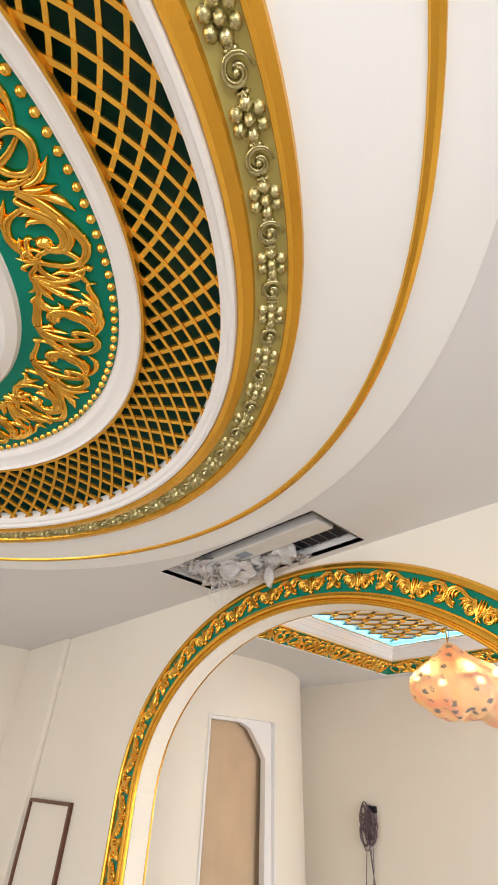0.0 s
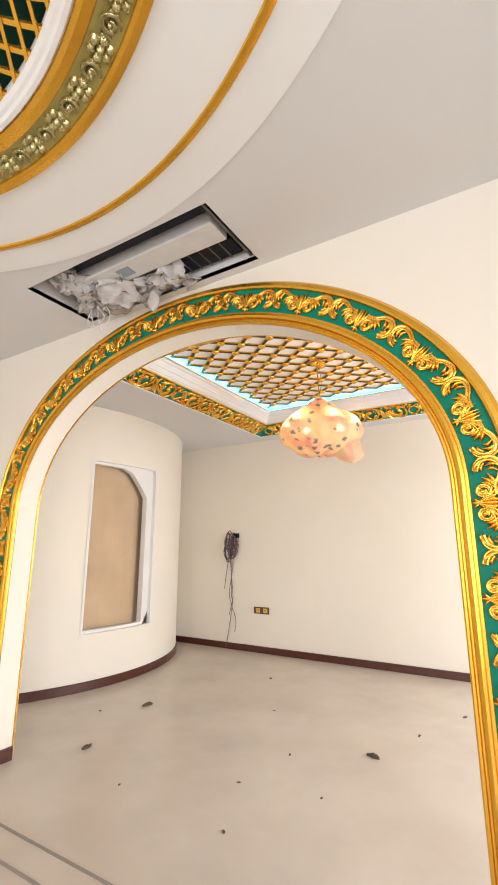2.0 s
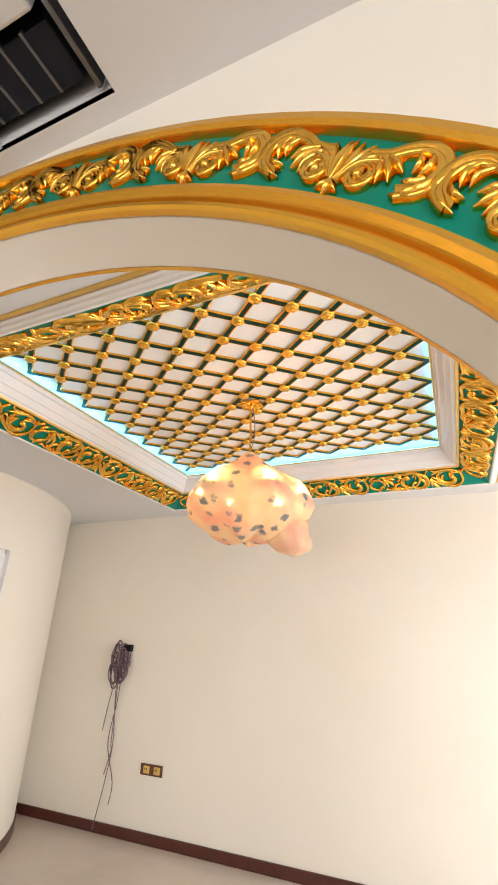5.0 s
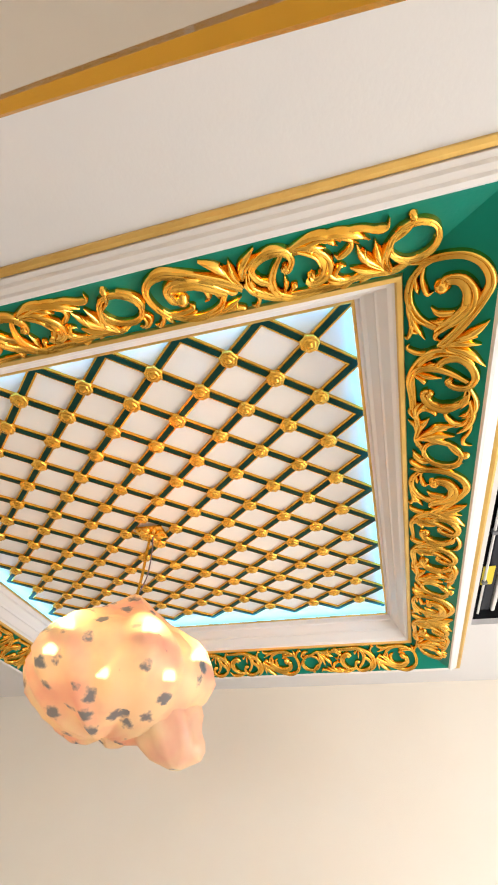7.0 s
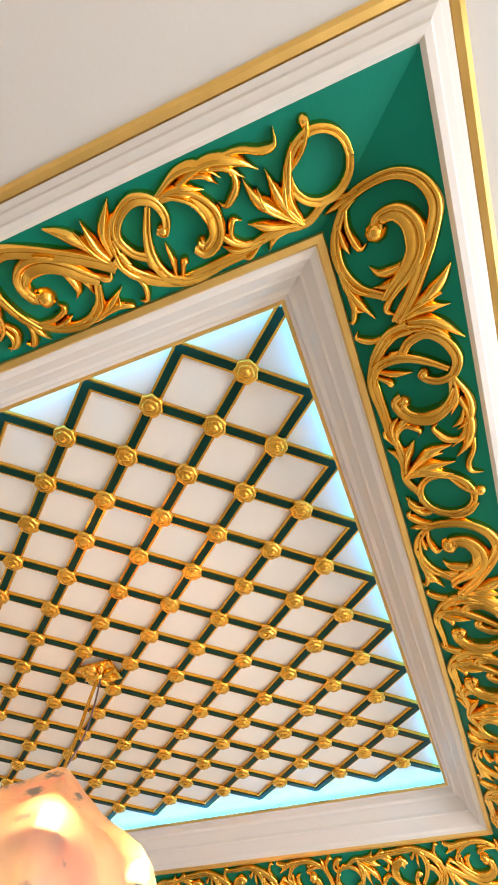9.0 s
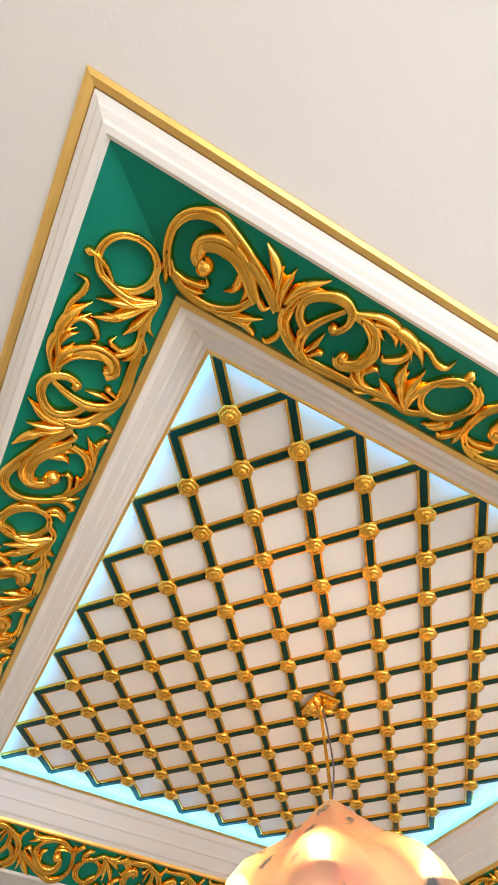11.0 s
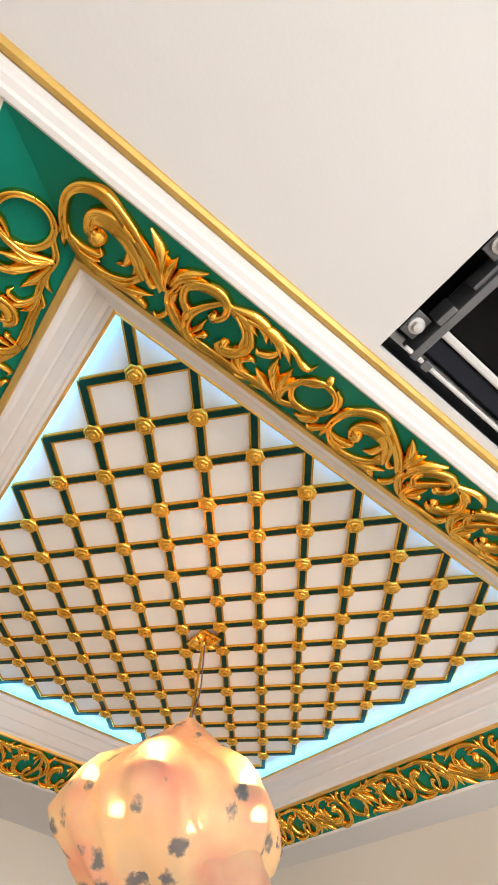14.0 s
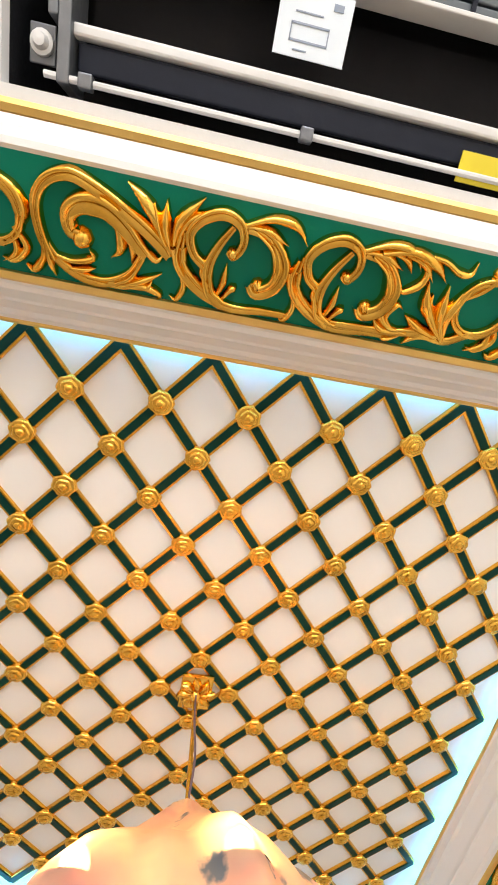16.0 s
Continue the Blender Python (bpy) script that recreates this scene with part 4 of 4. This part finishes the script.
# ---- air conditioner in the room ceiling ----
ac = thing("air_conditioner", "open ceiling air conditioner with bare steel and dark blades", "air conditioner")
x0, x1, y0, y1 = A2
bm = bmesh.new()
# panels are black so that the unlit inside of the slot reads dark
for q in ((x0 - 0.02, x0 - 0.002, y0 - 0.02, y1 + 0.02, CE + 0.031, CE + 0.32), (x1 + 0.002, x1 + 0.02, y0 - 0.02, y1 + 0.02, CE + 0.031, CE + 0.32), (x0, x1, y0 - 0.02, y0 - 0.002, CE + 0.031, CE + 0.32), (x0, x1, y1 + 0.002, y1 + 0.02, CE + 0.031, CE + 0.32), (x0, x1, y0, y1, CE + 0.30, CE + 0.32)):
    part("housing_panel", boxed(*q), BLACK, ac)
bm.free()
ye0, ye1 = y0 + 0.10, y1 - 0.08
# finned evaporator
for k in range(6):
    xa = 0.862 + 0.020 * k
    bm = boxed(xa, xa + 0.015, ye0 + 0.01, ye1, CE + 0.05 + 0.004 * (k % 2), CE + 0.075, bevel=0.003)
    part("fin", bm, FIN, ac)
for k in range(5):
    yy = ye0 + 0.18 + k * 0.25
    part("fin_clip", boxed(0.862, 0.980, yy, yy + 0.008, CE + 0.044, CE + 0.052), DARKSTEEL, ac)
# black sheet in place of the dark gap in front of the blower
part("blower_gap_dark", boxed(0.705, 0.855, ye0, ye1, CE + 0.16, CE + 0.165), BLACK, ac)
part("edge_rail", boxed(0.853, 0.861, ye0, ye1, CE + 0.040, CE + 0.10, bevel=0.002), PLASTICW, ac)
part("white_rail", boxed(0.684, 0.704, ye0, ye1, CE + 0.035, CE + 0.060, bevel=0.005), PLASTICW, ac, "long white rail")
bm = boxed(0.634, 0.680, ye0 + 0.01, ye1, CE + 0.045, CE + 0.060, bevel=0.004)
part("louvre", bm, DARKSTEEL, ac, "dark swing louvre")
bm = bmesh.new()
tube(bm, [(0.616, ye0 - 0.04, CE + 0.028), (0.616, 1.1, CE + 0.027), (0.616, ye1, CE + 0.028)], 0.006, 8)
part("linkage_rod", bm, PLASTICW, ac)
for yy in (ye0 + 0.02, ye0 + 0.42, ye0 + 0.86):
    part("rod_clip", boxed(0.604, 0.628, yy, yy + 0.025, CE + 0.015, CE + 0.036, bevel=0.003), STEEL, ac)
bm = boxed(0.606, 0.985, ye0 - 0.018, ye0 + 0.004, CE + 0.02, CE + 0.11, bevel=0.003)
box(bm, 0.70, 0.75, ye0 - 0.035, ye0 - 0.018, CE + 0.02, CE + 0.09, bevel=0.003)
box(bm, 0.80, 0.87, ye0 - 0.030, ye0 - 0.018, CE + 0.03, CE + 0.09, bevel=0.003)
part("end_bracket", bm, STEEL, ac, "folded steel bracket")
for xx in (0.665, 0.895):
    bm = boxed(xx - 0.03, xx + 0.03, ye0 - 0.075, ye0 - 0.03, CE + 0.05, CE + 0.056, bevel=0.002)
    br = part("mount_tab", bm, STEEL, ac)
    bm = lathe([(0.0, CE + 0.028), (0.010, CE + 0.030), (0.014, CE + 0.040), (0.020, CE + 0.042), (0.020, CE + 0.05)], 14, xx, ye0 - 0.052)
    part("screw", bm, PLASTICW, br, "bright screw with washer")
lab = part("label", boxed(0.735, 0.835, 0.855, 0.985, CE + 0.046, CE + 0.048), PAPER, ac, "pale printed data label")
for k, (a, b, c, d) in enumerate(((0.770, 0.773, 0.915, 0.985), (0.795, 0.798, 0.915, 0.985), (0.770, 0.798, 0.915, 0.917), (0.770, 0.798, 0.983, 0.985), (0.812, 0.814, 0.92, 0.97), (0.825, 0.835, 0.985, 1.003), (0.757, 0.759, 0.925, 0.95))):
    part("ink_bar", boxed(a - 0.012, b - 0.012, c - 0.035, d - 0.035, CE + 0.0445, CE + 0.046), INK, lab)
part("tag", boxed(0.602, 0.655, 1.245, 1.42, CE + 0.030, CE + 0.034, bevel=0.001), YELLOW, ac, "yellow plastic tag")

# ---- air conditioner in the hall ceiling, half wrapped in polythene ----
ac = thing("air_conditioner", "unfinished ceiling air conditioner slot with polythene and loose wires", "air conditioner")
x0, x1, y0, y1 = A1
bm = bmesh.new()
for q in ((x0 - 0.02, x0, y0 - 0.02, y1 + 0.02, CE + 0.002, CE + 0.30), (x1, x1 + 0.02, y0 - 0.02, y1 + 0.02, CE + 0.002, CE + 0.30), (x0, x1, y0 - 0.02, y0, CE + 0.002, CE + 0.30), (x0, x1, y1, y1 + 0.02, CE + 0.002, CE + 0.30)):
    part("reveal_board", boxed(*q), WHITE, ac, "raw white plasterboard edge")
bm.free()
# black top paints the darkness of the open slot
part("housing", boxed(x0, x1, y0, y1, CE + 0.26, CE + 0.28), BLACK, ac, "housing top, black to stand in for the darkness of the slot")
part("side_plate", boxed(x1 - 0.05, x1 - 0.035, y0 + 0.01, y1 - 0.01, CE + 0.03, CE + 0.2, bevel=0.003), STEEL, ac)
part("casing", boxed(-1.62, -0.58, -1.40, -1.25, CE + 0.03, CE + 0.14, bevel=0.008), PLASTICW, ac, "white plastic unit casing")
part("front_slot", boxed(-1.72, -0.56, -1.535, -1.44, CE + 0.06, CE + 0.20, bevel=0.004), DARKSTEEL, ac, "dark air slot")
part("coil", boxed(-1.10, -0.58, -1.22, -1.09, CE + 0.06, CE + 0.18, bevel=0.004), DARKSTEEL, ac, "dark blue-black coil")
for k in range(7):
    part("coil_fin", boxed(-1.08 + 0.07 * k, -1.072 + 0.07 * k, -1.225, -1.09, CE + 0.055, CE + 0.07), STEEL, ac)
mark = part("ink_bar", boxed(-1.30, -1.20, -1.36, -1.29, CE + 0.027, CE + 0.03), INK, ac)

sheet = thing("plastic_sheet", "crumpled dusty polythene hanging from the ceiling slot", "plastic sheet")


def crumpled(cx, cy, cz, wx, wy, drop, seed, n=22):
    bm = bmesh.new()
    rows = []
    for i in range(n + 1):
        row = []
        for j in range(n + 1):
            u, v = i / n - 0.5, j / n - 0.5
            p = Vector((u * 5 + seed, v * 5, seed))
            q = noise.noise_vector(p * 1.3) * 0.07 + noise.noise_vector(p * 3.1) * 0.03
            row.append((cx + wx * u + q.x, cy + wy * v + q.y, cz - drop * (0.5 - abs(v)) * (0.6 + 0.8 * abs(math.sin(3 * u + seed))) + q.z * 0.9))
        rows.append(row)
    skin(bm, rows, closed_u=False)
    return bm


part("fold", crumpled(-1.52, -1.20, CE + 0.02, 0.46, 0.30, 0.10, 1.3), SHEET, sheet, smooth=True)
part("fold", crumpled(-1.15, -1.14, CE + 0.03, 0.50, 0.20, 0.08, 4.1), SHEET, sheet, smooth=True)
part("fold", crumpled(-1.60, -1.34, CE + 0.05, 0.22, 0.36, 0.12, 7.7), SHEET, sheet, smooth=True)
bm = bmesh.new()
loops = []
for k in range(8):
    f = k / 7
    loops.append([(-1.22 + 0.05 * math.cos(a) * math.sin(math.pi * (0.15 + 0.85 * f)) + 0.01 * f, -1.12 + 0.02 * math.sin(a), CE - 0.01 - 0.13 * f) for a in [q * math.tau / 12 for q in range(12)]])
skin(bm, loops)
part("tail", bm, SHEET, sheet, smooth=True)
wires = thing("loose_wires", "thin pale loose wires dangling from the ceiling slot", "wires")
for k in range(5):
    x = -1.70 + 0.035 * k
    bm = bmesh.new()
    tube(bm, smooth_line([(x, -1.22, CE + 0.08), (x - 0.03 * (k % 2), -1.20, CE - 0.02), (x + 0.02 * k - 0.04, -1.19, CE - 0.10), (x + 0.03 * (k % 3) - 0.03, -1.18, CE - 0.14 - 0.03 * (k % 3))]), 0.003, 5)
    part("wire", bm, PLASTICW, wires)

# ---- on the back wall: junction box with its cable bundle, socket ----
jb = thing("junction_box", "small black wall box with a hanging tangle of mauve cables", "junction box")
bxx, bz = -3.13, 1.56
bm = boxed(bxx - 0.02, bxx + 0.075, YB - 0.045, YB - 0.001, bz - 0.03, bz + 0.035, bevel=0.004)
part("box", bm, BLACK, jb)
rng = random.Random(5)
for k in range(22):
    cx, cz, rr = bxx - 0.05 + rng.uniform(-0.06, 0.085), bz - 0.16 + rng.uniform(-0.09, 0.09), rng.uniform(0.055, 0.095)
    tilt = rng.uniform(0.9, 1.9)
    pts = [(cx + rr * 0.75 * math.cos(a), YB - 0.03 - 0.02 * (k % 3) + 0.012 * math.sin(a * 2 + k), cz + rr * tilt * math.sin(a)) for a in [q * math.tau / 18 for q in range(19)]]
    bm = bmesh.new()
    tube(bm, pts, 0.0068, 6)
    part("cable_loop", bm, WIREM, jb)
for k in range(5):
    dx = rng.uniform(-0.05, 0.05)
    end = 0.02 + 0.22 * k * (k != 0)
    bm = bmesh.new()
    tube(bm, smooth_line([(bxx - 0.05 + dx, YB - 0.03, bz - 0.22), (bxx - 0.04 + dx * 0.4, YB - 0.035, bz - 0.5), (bxx - 0.03 - dx, YB - 0.03, bz - 0.85), (bxx - 0.02 + dx * 1.5, YB - 0.04, bz - 1.15 if k < 2 else bz - 0.9), (bxx - 0.07 + dx * 2.5, YB - 0.05, max(0.03, end))]) if k < 3 else smooth_line([(bxx - 0.05 + dx, YB - 0.03, bz - 0.2), (bxx - 0.11 + dx, YB - 0.035, bz - 0.55), (bxx - 0.16, YB - 0.03, bz - 0.75)]), 0.0045, 6)
    part("cable", bm, WIREM, jb)
so = thing("wall_socket", "reddish-brown double wall socket plate with gold inserts", "socket")
BROWN = material("brown_plate", (0.13, 0.05, 0.028), 0.35, 0.2, second=(0.09, 0.03, 0.018), scale=30)
bm = boxed(-2.805, -2.565, YB - 0.010, YB, 0.50, 0.59, bevel=0.003)
part("plate", bm, BROWN, so)
for xx in (-2.77, -2.655):
    f = part("outlet", boxed(xx, xx + 0.066, YB - 0.014, YB - 0.009, 0.515, 0.575, bevel=0.002), PALEGOLD, so, "gold socket insert")
    for dx in (0.014, 0.032):
        part("slot", boxed(xx + dx, xx + dx + 0.006, YB - 0.0155, YB - 0.0138, 0.54, 0.558), BLACK, f)

# ---- hall: framed panel beside the arch ----
fr = thing("framed_panel", "pale wall panel in a thin dark frame", "wall panel")
part("panel", boxed(-4.17, -3.45, FRONT - 0.012, FRONT - 0.001, 0.12, 1.575), CREAM, fr)
for q in ((-4.19, -4.165, 0.10, 1.60), (-3.455, -3.43, 0.10, 1.60)):
    part("frame_bar", boxed(q[0], q[1], FRONT - 0.035, FRONT - 0.001, q[2], q[3], bevel=0.004), BROWN, fr)
for z in (0.10, 1.575):
    part("frame_bar", boxed(-4.165, -3.455, FRONT - 0.033, FRONT - 0.001, z, z + 0.025, bevel=0.004), BROWN, fr)
setting("trim", boxed(-5.2, -4.25, FRONT - 0.05, FRONT, 0.09, CE, bevel=0.01), CREAM, "shallow cream wall pilaster", "pilaster")

# ---- litter on the floor ----
rng = random.Random(11)
spots = [(-2.55, 0.42, 0.05), (-2.29, -0.46, 0.04), (-0.50, 0.47, 0.045), (-2.0, 1.75, 0.02), (-0.3, 1.0, 0.02), (-1.0, 0.2, 0.015), (-1.1, -0.3, 0.012), (-0.6, -0.2, 0.012), (-1.7, -0.7, 0.012), (-0.9, -0.75, 0.015), (-2.8, 0.1, 0.012), (-0.05, 1.6, 0.02), (-1.5, 0.9, 0.01)]
for x, y, s in spots:
    bm = bmesh.new()
    bmesh.ops.create_icosphere(bm, subdivisions=2, radius=s * 0.75)
    ang = rng.uniform(0, 3)
    for v in bm.verts:
        k = 1 + 0.45 * noise.noise(v.co * (2.0 / s) + Vector((x, y, 0)))
        v.co = (v.co.x * k * 1.5, v.co.y * k * 0.6, max(0.0, v.co.z * k * 0.45 + s * 0.15))
    bmesh.ops.rotate(bm, verts=bm.verts, cent=(0, 0, 0), matrix=Matrix.Rotation(ang, 3, "Z"))
    ob = finish("debris", bm, DEBRIS)
    ob.location = (x, y, 0.0)
    tagged(ob, "small dark scrap of building debris on the floor", "debris", "debris on the floor")
